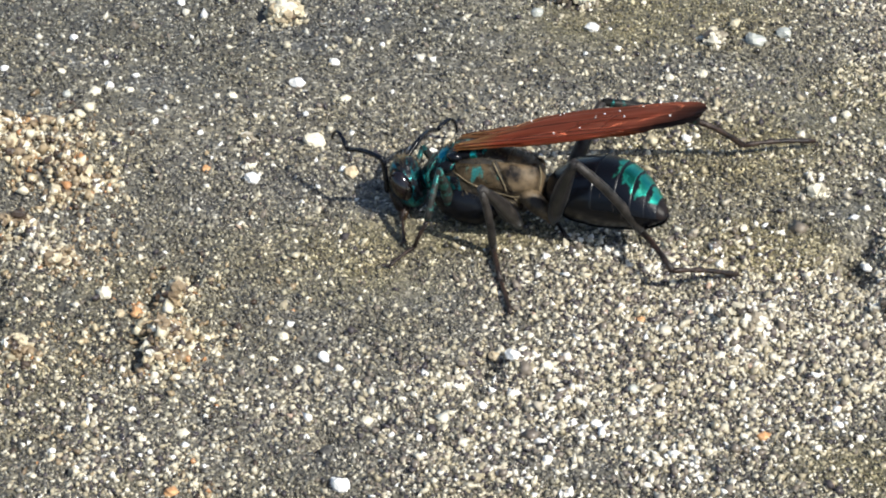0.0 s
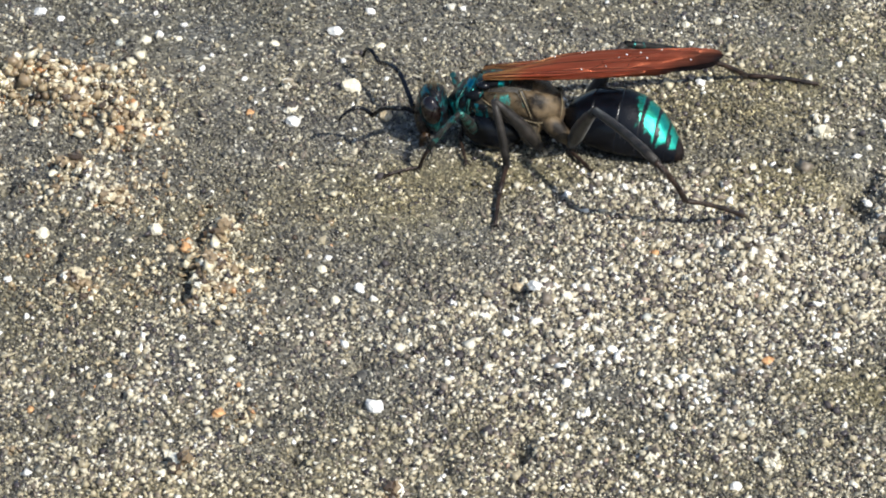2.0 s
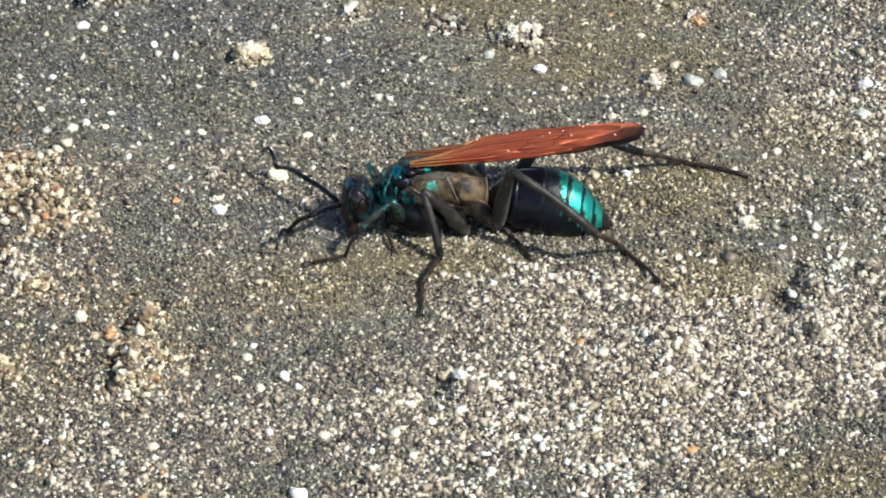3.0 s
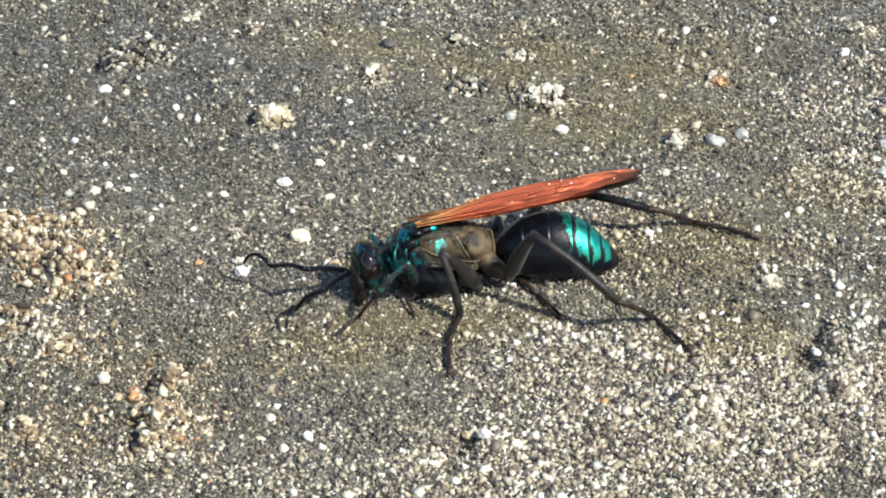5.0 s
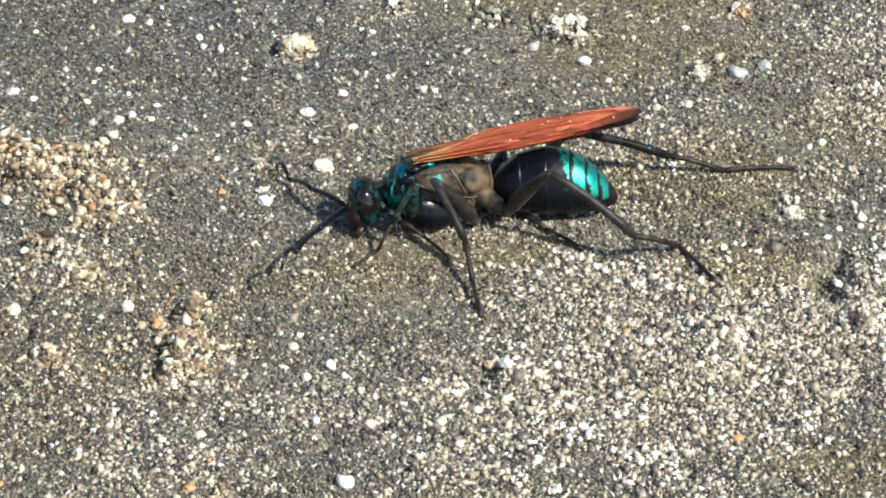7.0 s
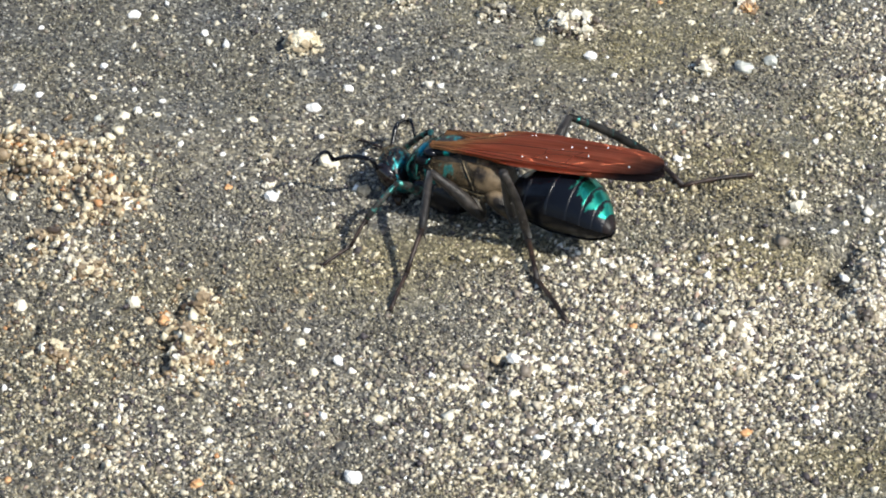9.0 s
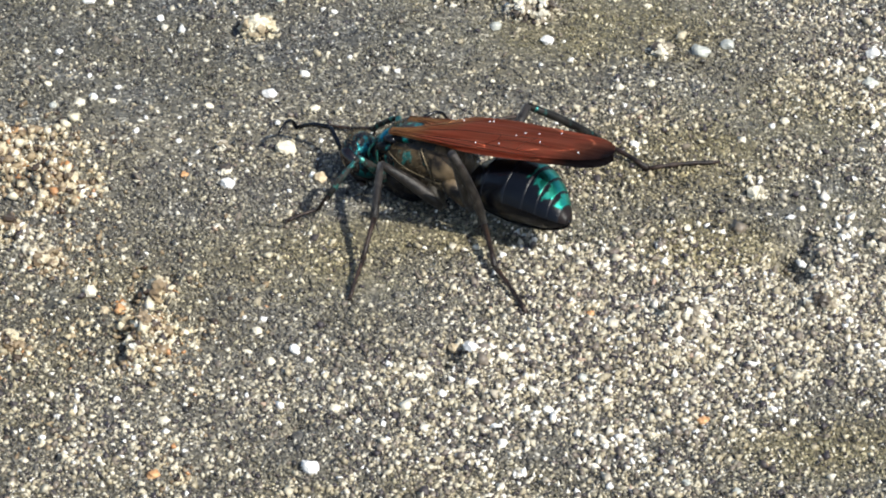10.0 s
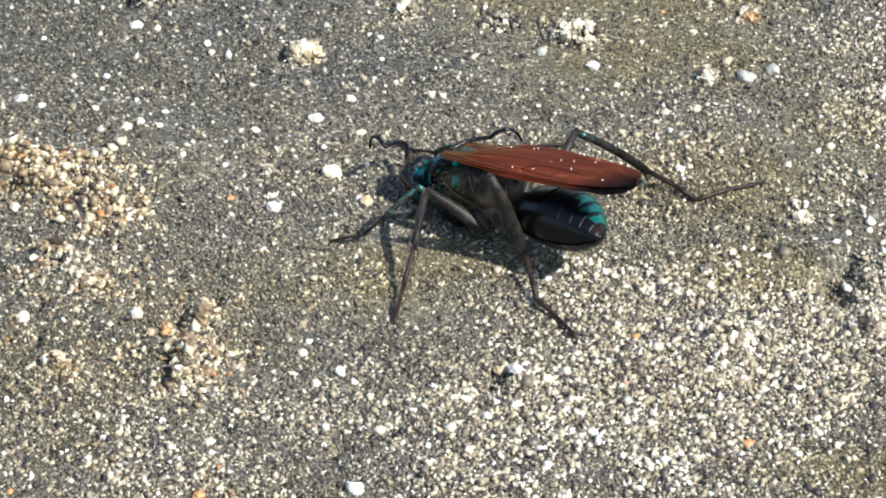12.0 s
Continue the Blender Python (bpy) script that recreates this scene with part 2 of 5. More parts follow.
MAT = {
    "sheet": sheet_material(),
    "dark_grains": grain_material("dark_mixed_grains", [(0.0, (0.035, 0.032, 0.03)), (0.15, (0.085, 0.078, 0.068)), (0.4, (0.14, 0.13, 0.108)),
                                                        (0.7, (0.205, 0.19, 0.155)), (0.88, (0.34, 0.312, 0.235)), (0.955, (0.54, 0.505, 0.42)), (0.99, (0.72, 0.69, 0.63))]),
    "olive_grains": grain_material("olive_silt", [(0.0, (0.12, 0.11, 0.08)), (0.2, (0.17, 0.157, 0.113)), (0.5, (0.21, 0.196, 0.143)), (0.82, (0.26, 0.242, 0.175)), (0.975, (0.46, 0.43, 0.34))]),
    "pale_grains": grain_material("pale_quartz_grains", [(0.0, (0.05, 0.041, 0.043)), (0.16, (0.17, 0.14, 0.11)), (0.36, (0.35, 0.3, 0.205)),
                                                         (0.6, (0.5, 0.447, 0.335)), (0.84, (0.63, 0.585, 0.48)), (0.955, (0.8, 0.78, 0.73)), (0.995, (0.38, 0.27, 0.2))]),
    "white_grains": grain_material("white_quartz_grains", [(0.0, (0.16, 0.13, 0.11)), (0.12, (0.4, 0.35, 0.27)), (0.3, (0.6, 0.54, 0.42)), (0.55, (0.73, 0.68, 0.58)), (0.85, (0.82, 0.8, 0.75))]),
    "tan_crumb": grain_material("tan_crumb_grains", [(0.0, (0.06, 0.04, 0.027)), (0.1, (0.17, 0.12, 0.07)), (0.22, (0.24, 0.175, 0.105)), (0.38, (0.31, 0.235, 0.14)),
                                                     (0.58, (0.5, 0.42, 0.28)), (0.78, (0.63, 0.565, 0.42)), (0.94, (0.74, 0.7, 0.59)), (0.98, (0.42, 0.21, 0.09))]),
    "pale_crumb": grain_material("pale_crumb_grains", [(0.0, (0.07, 0.055, 0.042)), (0.16, (0.24, 0.2, 0.14)), (0.32, (0.43, 0.38, 0.275)),
                                                       (0.56, (0.58, 0.53, 0.41)), (0.82, (0.71, 0.665, 0.56))]),
    "dark_crumb": grain_material("dark_crumb_grains", [(0.0, (0.03, 0.028, 0.026)), (0.22, (0.1, 0.09, 0.07)), (0.42, (0.24, 0.21, 0.155)),
                                                       (0.62, (0.42, 0.375, 0.28)), (0.82, (0.64, 0.6, 0.5))]),
    "block_crumb": grain_material("tan_block_lumps", [(0.0, (0.13, 0.09, 0.055)), (0.15, (0.34, 0.27, 0.17)), (0.4, (0.5, 0.43, 0.29)), (0.7, (0.62, 0.56, 0.42))], (0.5, 0.8)),
    "orange_crumb": grain_material("orange_crumb_grains", [(0.0, (0.2, 0.13, 0.07)), (0.3, (0.5, 0.3, 0.14)), (0.55, (0.66, 0.58, 0.46)), (0.8, (0.74, 0.7, 0.62))]),
    "white": stone_material("white_quartz", (0.55, 0.53, 0.48), (0.82, 0.8, 0.76), 700, 0.35),
    "cream": stone_material("cream_quartz", (0.45, 0.38, 0.26), (0.75, 0.7, 0.56), 700, 0.4),
    "tan": stone_material("tan_sandstone", (0.26, 0.19, 0.11), (0.56, 0.46, 0.31), 900, 0.7),
    "grey": stone_material("grey_green_quartz", (0.26, 0.265, 0.235), (0.47, 0.475, 0.425), 600, 0.35),
    "orange": stone_material("orange_feldspar", (0.3, 0.13, 0.05), (0.6, 0.36, 0.18), 700, 0.5),
    "dark": stone_material("dark_basalt", (0.03, 0.03, 0.03), (0.12, 0.115, 0.105), 900, 0.6),
    "pale": stone_material("pale_grit", (0.36, 0.33, 0.27), (0.68, 0.65, 0.57), 900, 0.6),
    "black": cuticle("blue_black_cuticle", (0.002, 0.0024, 0.004), (0.004, 0.005, 0.008), 0.25, 0, 900, 0.0, 0.15, 0.5, 0.24),
    "leg": cuticle("sooty_leg_cuticle", (0.006, 0.005, 0.0045), (0.03, 0.025, 0.021), 0.42, 0, 900, 0.08, 0.8),
    "tarsus": cuticle("red_brown_foot_cuticle", (0.007, 0.0045, 0.004), (0.034, 0.02, 0.014), 0.45, 0, 900, 0.02, 0.8),
    "leg_brown": cuticle("dark_brown_cuticle", (0.012, 0.010, 0.008), (0.05, 0.04, 0.026), 0.45, 0, 700, 0.05, 0.8),
    "leg_teal": iridescent("teal_tinged_leg", 700, 0.54, [(0.35, (0.03, 0.13, 0.12)), (0.65, (0.08, 0.27, 0.23))], (0.024, 0.023, 0.021), 0.45),
    "leg_sheen": iridescent("black_leg_with_teal_sheen", 700, 0.64, [(0.35, (0.015, 0.06, 0.06)), (0.65, (0.03, 0.14, 0.125))], (0.012, 0.011, 0.01), 0.4),
    "brown": cuticle("brown_pubescent_cuticle", (0.012, 0.009, 0.007), (0.125, 0.088, 0.05), 0.45, 0, 480, 0.05, 1.0),
    "flank": iridescent("brown_cuticle_with_teal_scales", 420, 0.6, [(0.35, (0.02, 0.1, 0.1)), (0.65, (0.06, 0.3, 0.26))], (0.052, 0.037, 0.021), 0.5),
    "teal": iridescent("teal_iridescent_cuticle", 600, 0.56),
    "collar": iridescent("green_blue_collar_cuticle", 900, 0.5, [(0.35, (0.02, 0.15, 0.14)), (0.65, (0.06, 0.3, 0.25))], rough=0.42),
    "ridge": cuticle("tan_ridge", (0.09, 0.07, 0.04), (0.22, 0.17, 0.1), 0.5, 0, 500),
    "fuzz": cuticle("golden_grey_hair", (0.03, 0.022, 0.012), (0.13, 0.1, 0.055), 0.6, 0, 400),
    "band": plate_material("green_blue_plate", 1.46, 1.08),
    "band_low": plate_material("green_blue_hind_plate", 1.4, 1.0),
    "band_thin": plate_material("black_plate_with_thin_rim", 0.98, 1.33),
    "tip": cuticle("brown_black_tip_cuticle", (0.006, 0.005, 0.005), (0.014, 0.009, 0.008), 0.4, 0, 900, 0, 0.3, 0.5, 0.15),
    "head": iridescent("blue_black_head_cuticle", 900, 0.54, [(0.35, (0.01, 0.09, 0.13)), (0.6, (0.03, 0.24, 0.24))], (0.007, 0.008, 0.011)),
    "eye": cuticle("glossy_red_black_eye", (0.003, 0.002, 0.002), (0.007, 0.003, 0.003), 0.07, 0, 2500, 0, 0.05, 0.5, 0.6),
    "face": cuticle("reddish_black_face", (0.004, 0.003, 0.004), (0.014, 0.007, 0.005), 0.35, 0, 900, 0, 0.8),
    "jaw": cuticle("reddish_jaw_cuticle", (0.008, 0.004, 0.003), (0.05, 0.026, 0.01), 0.35, 0, 900),
    "forewing": wing_material("rust_red_forewing", (0.78, 0.235, 0.12), (0.06, 0.045, 0.045), (0.34, 0.12, 0.07), 2),
    "hindwing": wing_material("orange_hindwing", (0.8, 0.28, 0.11), (0.10, 0.05, 0.03), (0.36, 0.12, 0.05), 2),
    "vein": cuticle("red_brown_wing_vein", (0.05, 0.012, 0.009), (0.11, 0.028, 0.016), 0.6, 0, 600, 0, 0.3, 0.5, 0.1),
}


# ---- mesh helpers ----
def finish(name, bm, mat, parent=None, label="", smooth=True):
    me = bpy.data.meshes.new(name)
    bmesh.ops.recalc_face_normals(bm, faces=bm.faces)
    bm.to_mesh(me)
    bm.free()
    if smooth:
        me.polygons.foreach_set("use_smooth", [True] * len(me.polygons))
    me.materials.append(MAT[mat])
    ob = new(name, me)
    if parent:
        ob.parent = parent
    if label:
        ob["label"] = label
    return ob


def part(name, bm, mat, parent, label="", smooth=True):
    return finish(name, bm, mat, parent, label, smooth)


def hermite(keys, u):
    """Smooth values between rows (u, ...), as numpy."""
    k = np.array(keys, float)
    t, v = k[:, 0], k[:, 1:]
    i = int(np.clip(np.searchsorted(t, u) - 1, 0, len(t) - 2))
    h = t[i + 1] - t[i]

    def slope(j):
        if j == 0 or j == len(t) - 1:
            return np.zeros(v.shape[1])
        a, b = (v[j] - v[j - 1]) / (t[j] - t[j - 1]), (v[j + 1] - v[j]) / (t[j + 1] - t[j])
        return np.where(a * b > 0, np.sign(a) * np.minimum(np.abs(a), np.abs(b)), 0)
    s = float(np.clip((u - t[i]) / h, 0, 1))
    return ((2 * s**3 - 3 * s**2 + 1) * v[i] + (s**3 - 2 * s**2 + s) * h * slope(i)
            + (-2 * s**3 + 3 * s**2) * v[i + 1] + (s**3 - s**2) * h * slope(i + 1))


def spindle(keys, rings=24, sides=28, power=2.2):
    """A closed body along x: rows of x, middle z, half width, height above and below the middle (millimetres)."""
    bm = bmesh.new()
    rows = []
    lo, hi = keys[0][0], keys[-1][0]
    for i in range(rings + 1):
        s = 0.5 - 0.5 * math.cos(math.pi * i / rings)
        x = lo + (hi - lo) * s
        zc, wide, up, down = hermite(keys, x)
        row = []
        for j in range(sides):
            a = 2 * math.pi * j / sides
            c, d = math.cos(a), math.sin(a)
            y = wide * math.copysign(abs(c) ** (2 / power), c)
            z = (up if d > 0 else down) * math.copysign(abs(d) ** (2 / power), d)
            row.append(bm.verts.new((x * MM, y * MM, (zc + z) * MM)))
        rows.append(row)
    for a, b in zip(rows, rows[1:]):
        for j in range(sides):
            bm.faces.new((a[j], a[(j + 1) % sides], b[(j + 1) % sides], b[j]))
    bm.faces.new(rows[0])
    bm.faces.new(rows[-1])
    return bm


def tube(bm, points, radii, sides=8):
    """A tapered tube through points (millimetres)."""
    rows = []
    pts = [Vector(p) for p in points]
    for i, p in enumerate(pts):
        d = (pts[min(i + 1, len(pts) - 1)] - pts[max(i - 1, 0)]).normalized()
        u = d.cross(Vector((0, 0, 1)) if abs(d.z) < 0.9 else Vector((0, 1, 0))).normalized()
        v = d.cross(u)
        rows.append([bm.verts.new((p + radii[i] * (math.cos(a) * u + math.sin(a) * v)) * MM)
                     for a in (2 * math.pi * j / sides for j in range(sides))])
    for a, b in zip(rows, rows[1:]):
        for j in range(sides):
            bm.faces.new((a[j], a[(j + 1) % sides], b[(j + 1) % sides], b[j]))
    bm.faces.new(rows[0])
    bm.faces.new(rows[-1])


def blob(centre, size, turn=(0, 0, 0), level=2, rough=0.0, seed=0):
    bm = bmesh.new()
    bmesh.ops.create_icosphere(bm, subdivisions=level, radius=1)
    e = Euler([radians(a) for a in turn]).to_matrix()
    for v in bm.verts:
        k = 1 + rough * noise.noise(v.co * 1.3 + Vector((seed * 3.1, seed * 1.7, 0))) + 0.4 * rough * noise.noise(v.co * 3.5 + Vector((0, seed, 9)))
        v.co = (Vector(centre) + e @ Vector([a * s * k for a, s in zip(v.co, size)])) * MM
    return bm


# ---- the sand ----
RNG = np.random.default_rng(11)
LATTICE = RNG.random((64, 64))


def value_noise(x, y, size):
    """Smooth noise from -1 to 1 with cells of the given size."""
    u, v = x / size + 31.3, y / size + 17.9
    i, j = np.floor(u).astype(int), np.floor(v).astype(int)
    a, b = u - i, v - j
    a, b = a * a * (3 - 2 * a), b * b * (3 - 2 * b)
    g = LATTICE
    top = g[i % 64, j % 64] * (1 - a) + g[(i + 1) % 64, j % 64] * a
    low = g[i % 64, (j + 1) % 64] * (1 - a) + g[(i + 1) % 64, (j + 1) % 64] * a
    return 2 * (top * (1 - b) + low * b) - 1


# pits: x, y, half width, half depth along y, how deep (millimetres)
PITS = [(42.8, -22.6, 2.3, 3.4, 1.9), (44.6, -16.6, 1.7, 2.2, 1.4), (41.2, -20.2, 1.3, 1.8, 1.2), (-1.9, -42.2, 1.2, 2.2, 1.7), (-42.3, -39.0, 1.1, 1.7, 1.5), (-42.4, -43.2, 0.9, 1.5, 1.4), (-37.8, -24.6, 0.9, 1.6, 1.6),
        (-57.9, 56.0, 1.4, 3.4, 1.8), (-20.3, -56.0, 1.6, 1.9, 1.3), (-26.7, -72.6, 1.6, 2.4, 1.3), (-49.6, -71.0, 1.1, 1.5, 1.4), (-42.1, -29.7, 1.1, 1.8, 1.6),
        (-12.5, -84.0, 1.0, 2.0, 1.4), (-0.7, -71.6, 1.2, 2.4, 1.5), (-9.8, -74.2, 1.2, 1.6, 1.3), (-56.1, -68.2, 0.9, 1.3, 1.1), (-6.1, -44.6, 0.9, 1.4, 1.0)]
FINE_PITS = [(-60.5, -26.0, 0.8, 1.6, 1.3), (-59.7, -33.8, 0.7, 1.9, 1.2), (-13.7, -52.3, 1.2, 1.4, 1.1), (-30.3, -66.0, 1.2, 1.4, 1.0), (-66.1, -49.6, 1.2, 1.5, 1.0),
             (-68.4, 0.3, 3.2, 0.9, 1.6), (-68.2, -18.7, 0.9, 1.8, 1.3), (-65.6, -11.3, 1.4, 0.9, 1.2), (-33.3, 38.2, 0.8, 2.0, 0.9), (4.6, 45.4, 1.0, 1.9, 1.0), (-4.4, 50.5, 0.9, 1.8, 0.9),
             (22.0, -26.6, 2.6, 1.6, 0.7), (-48.0, -62.0, 1.0, 1.2, 0.9), (-12.0, -65.0, 1.1, 1.3, 0.8)]
# low swells under the crumbly places: x, y, half width, half depth, height
SWELLS = [(-63.0, 4.4, 9.0, 6.7, 1.9), (-72.0, 4.0, 6.0, 5.0, 1.5), (-54.9, -5.0, 4.5, 4.0, 1.3), (-39.2, -39.4, 3.4, 5.5, 1.7), (-59.4, -18.0, 6.0, 5.0, 1.2),
          (-38.7, -28.9, 3.0, 2.9, 1.0), (27.9, -34.8, 7.0, 4.5, 1.0), (46.5, -31.5, 4.0, 3.6, 1.0), (-39.2, -75.6, 4.0, 3.3, 0.8), (57.6, -32.4, 4.0, 3.4, 1.0),
          (-51.0, 56.1, 6.0, 4.5, 1.1), (9.5, 44.3, 5.0, 3.8, 0.8), (1.4, -42.1, 1.6, 2.0, 0.7), (46.5, -22.8, 2.2, 4.5, 0.9), (-56.4, -40.9, 4.0, 4.0, 0.8), (-50.0, -23.0, 6.0, 3.0, 0.6)]


def height(x, y):
    """The sand's height in millimetres."""
    near = np.exp(-(x * x + (y + 8) ** 2) / (2 * 95.0**2))
    z = 0.7 * value_noise(x, y, 34) * near + 0.34 * value_noise(x + 9, y, 11) + 0.24 * value_noise(x, y + 5, 4.2) + 0.13 * value_noise(x, y, 1.6)
    for px, py, a, b, d in PITS + FINE_PITS:
        z = z - 1.35 * d * np.exp(-(((x - px) / a) ** 2 + ((y - py) / b) ** 2))
    for px, py, a, b, h in SWELLS:
        z = z + h * np.exp(-(((x - px) / a) ** 2 + ((y - py) / b) ** 2)) * (1 + (0.95 if px < -30 else 0.45) * value_noise(x, y, 2.1) + 0.35 * value_noise(x + 7, y, 1.1))
    # trodden level under the insect
    flat = np.exp(-(((x - 4) / 24.0) ** 2 + ((y + 9) / 18.0) ** 2) ** 2)
    return z * (1 - 0.75 * flat) - 0.15 * flat


# olive silt that coats the sand: x, y, half width, half depth, strength
COAT = [(16, 56, 34, 13, 1.0), (24, 36, 20, 11, 1.0), (33, -19, 11, 8, 1.2), (28, 2, 20, 12, 1.0), (-20, -20, 22, 9, 0.8), (-42, -82, 16, 7, 1.0), (-16, 62, 14, 8, 0.8),
        (44, -60, 16, 7, 1.0), (50, 16, 14, 13, 0.7), (4, 24, 16, 8, 0.4), (-6, -16, 16, 6, 0.9), (-46, -30, 20, 13, 0.7), (66, -60, 12, 8, 0.9), (-10, -78, 74, 20, 0.55), (-58, -44, 20, 20, 0.6)]


# wide areas where the sand's colour is darker: x, y, half width, half depth, strength
DARK_AREAS = [(-62, 50, 46, 30, 1.0), (-20, 34, 30, 16, 0.7), (-50, 22, 34, 10, 0.6), (14, 26, 20, 10, 0.4), (-30, -66, 40, 12, 0.3), (40, -64, 26, 9, 0.5), (24, 58, 56, 20, 0.4), (46, 0, 17, 16, 0.4), (50, -60, 17, 10, 0.55), (-62, -34, 30, 42, 0.45)]


def darker(x, y):
    f = 0 * x
    for px, py, a, b, k in DARK_AREAS:
        f = np.maximum(f, k * np.exp(-(((x - px) / a) ** 2 + ((y - py) / b) ** 2) ** 1.5))
    return np.clip(f * (1 + 0.35 * value_noise(x, y, 6)), 0, 1)


def coat(x, y):
    f = 0.22 + 0 * x
    for px, py, a, b, k in COAT:
        f = np.maximum(f, k * np.exp(-(((x - px) / a) ** 2 + ((y - py) / b) ** 2) ** 1.5))
    return np.clip(f + 0.22 * value_noise(x, y, 5) + 0.12 * value_noise(x, y, 1.7), 0, 1)


def ground_sheet():
    step = np.arange(-90.0, 90.01, 0.55)
    far = [90.0]
    while far[-1] < 400000:
        far.append(far[-1] * 1.35 + 0.5)
    far = np.array(far[1:])
    line = np.concatenate([-far[::-1], step, far])
    gx, gy = np.meshgrid(line, line - 8, indexing="ij")
    gz = height(gx, gy)
    n = len(line)
    co = np.stack([gx, gy, gz], -1).reshape(-1, 3) * MM
    i, j = np.meshgrid(np.arange(n - 1), np.arange(n - 1), indexing="ij")
    a = (i * n + j).ravel()
    quads = np.stack([a, a + n, a + n + 1, a + 1], -1)
    return raw_mesh("ground", co, quads, "sheet", True, coat(gx, gy).ravel(), darker(gx, gy).ravel())


def raw_mesh(name, co, faces, mat, smooth, silted, darkened):
    me = bpy.data.meshes.new(name)
    k = faces.shape[1]
    me.vertices.add(len(co))
    me.vertices.foreach_set("co", co.astype(np.float32).ravel())
    me.loops.add(faces.size)
    me.loops.foreach_set("vertex_index", faces.astype(np.int32).ravel())
    me.polygons.add(len(faces))
    me.polygons.foreach_set("loop_start", np.arange(0, faces.size, k, dtype=np.int32))
    me.polygons.foreach_set("loop_total", np.full(len(faces), k, dtype=np.int32))
    if smooth:
        me.polygons.foreach_set("use_smooth", np.ones(len(faces), dtype=bool))
    me.update(calc_edges=True)
    for field, values in (("silt", silted), ("darker", darkened)):
        me.attributes.new(field, "FLOAT", "POINT").data.foreach_set("value", values.astype(np.float32))
    me.materials.append(MAT[mat])
    return new(name, me)


tagged(ground_sheet(), "dark grey-brown fine sandy ground with small pits", "ground", kind="structure")

OCTA = np.array([(1, 0, 0), (-1, 0, 0), (0, 1, 0), (0, -1, 0), (0, 0, 1), (0, 0, -1)], float)
OCTA_FACES = np.array([(0, 2, 4), (2, 1, 4), (1, 3, 4), (3, 0, 4), (2, 0, 5), (1, 2, 5), (3, 1, 5), (0, 3, 5)])


# smooth olive silt: x, y, half width, half depth
SILT = [(39, 12, 11, 14), (33, -19, 9, 6), (4, -15, 12, 4), (-16, 61, 12, 6), (14, 54, 16, 5), (10, 36, 16, 6), (-6, 50, 12, 7), (46, -61, 13, 7), (-14, -27, 11, 5), (26, 44, 18, 8), (50, -12, 10, 7), (66, -60, 13, 8), (52, 6, 9, 8), (-4, -14, 24, 6)]


def silt(x, y):
    f = 0 * x
    for px, py, a, b in SILT:
        f = np.maximum(f, np.exp(-(((x - px) / a) ** 2 + ((y - py) / b) ** 2) ** 1.5))
    return np.clip(f * (1 + 0.45 * value_noise(x, y, 4)), 0, 1)


def silt_share(x, y):
    return 0.02 + 0.95 * silt(x, y)


# drifts of pale sand (and bare fine places, negative): x, y, half width, half depth, strength
DRIFTS = [(30, -38, 20, 10, 1.1), (28, -46, 14, 8, 0.5), (6, -46, 22, 14, 0.5), (20, -24, 22, 7, 1.05), (46, -24, 14, 6, 0.3), (56, -36, 14, 12, 0.3), (62, 32, 13, 30, 0.4), (0, -84, 74, 28, 0.38), (-55, -30, 20, 26, -0.05),
          (44, -9, 16, 9, -0.2), (-14, -14, 24, 11, -0.12), (-17, -29, 17, 9, -0.25), (-30, 30, 34, 22, -0.12), (66, -58, 12, 9, -0.5), (-72, 58, 26, 18, -0.35), (-40, 32, 30, 16, -0.12), (20, 55, 24, 16, -0.1)]


def hollow(x, y):
    """1 in the middle of a pit, 0 away from them all."""
    f = 0 * x
    for px, py, a, b, d in PITS + FINE_PITS:
        f = np.maximum(f, np.exp(-(((x - px) / a) ** 2 + ((y - py) / b) ** 2) * 1.2))
    return f


def pale_share(x, y):
    """How much of the sand is loose pale grains at a place, 0 to 1."""
    f = 0.17 + 0.28 * value_noise(x, y, 13) + 0.28 * value_noise(x + 40, y, 4.5) + 0.12 * value_noise(x, y + 30, 2.2) - 0.14 / (1 + np.exp(-(y - 16 - 0.5 * x) / 6))
    for px, py, a, b, k in DRIFTS:
        f = f + k * np.exp(-(((x - px) / a) ** 2 + ((y - py) / b) ** 2))
    for px, py, a, b, h in SWELLS:
        f = f + 0.7 * np.exp(-(((x - px) / a) ** 2 + ((y - py) / b) ** 2) * 1.2)
    return np.clip(f * (1 - 0.75 * silt(x, y)) * (1 - hollow(x, y)), 0.02, 1)


# fine places almost without loose grains: x, y, half width, half depth, strength
BARE = [(66, -60, 14, 9, 0.9), (46, -8, 13, 7, 0.7), (57, -14, 8, 6, 0.6), (14, 26, 22, 9, 0.45), (-36, 14, 26, 10, 0.35), (-20, 60, 26, 12, 0.35), (30, 62, 24, 9, 0.5), (33, -38, 3, 3, 0.8), (24, 12, 12, 7, 0.5)]


def bare_share(x, y):
    f = 0.62 + 0.3 * value_noise(x, y, 5) + 0.15 * value_noise(x, y + 20, 11)
    f = f * (1 - 0.55 / (1 + np.exp(-(y - 14 - 0.35 * x) / 6)))
    for px, py, a, b, k in BARE:
        f = f * (1 - k * np.exp(-(((x - px) / a) ** 2 + ((y - py) / b) ** 2)))
    return np.clip(f * (1 - 0.9 * silt(x, y)) * (1 - 0.5 * pale_share(x, y)), 0.02, 1)


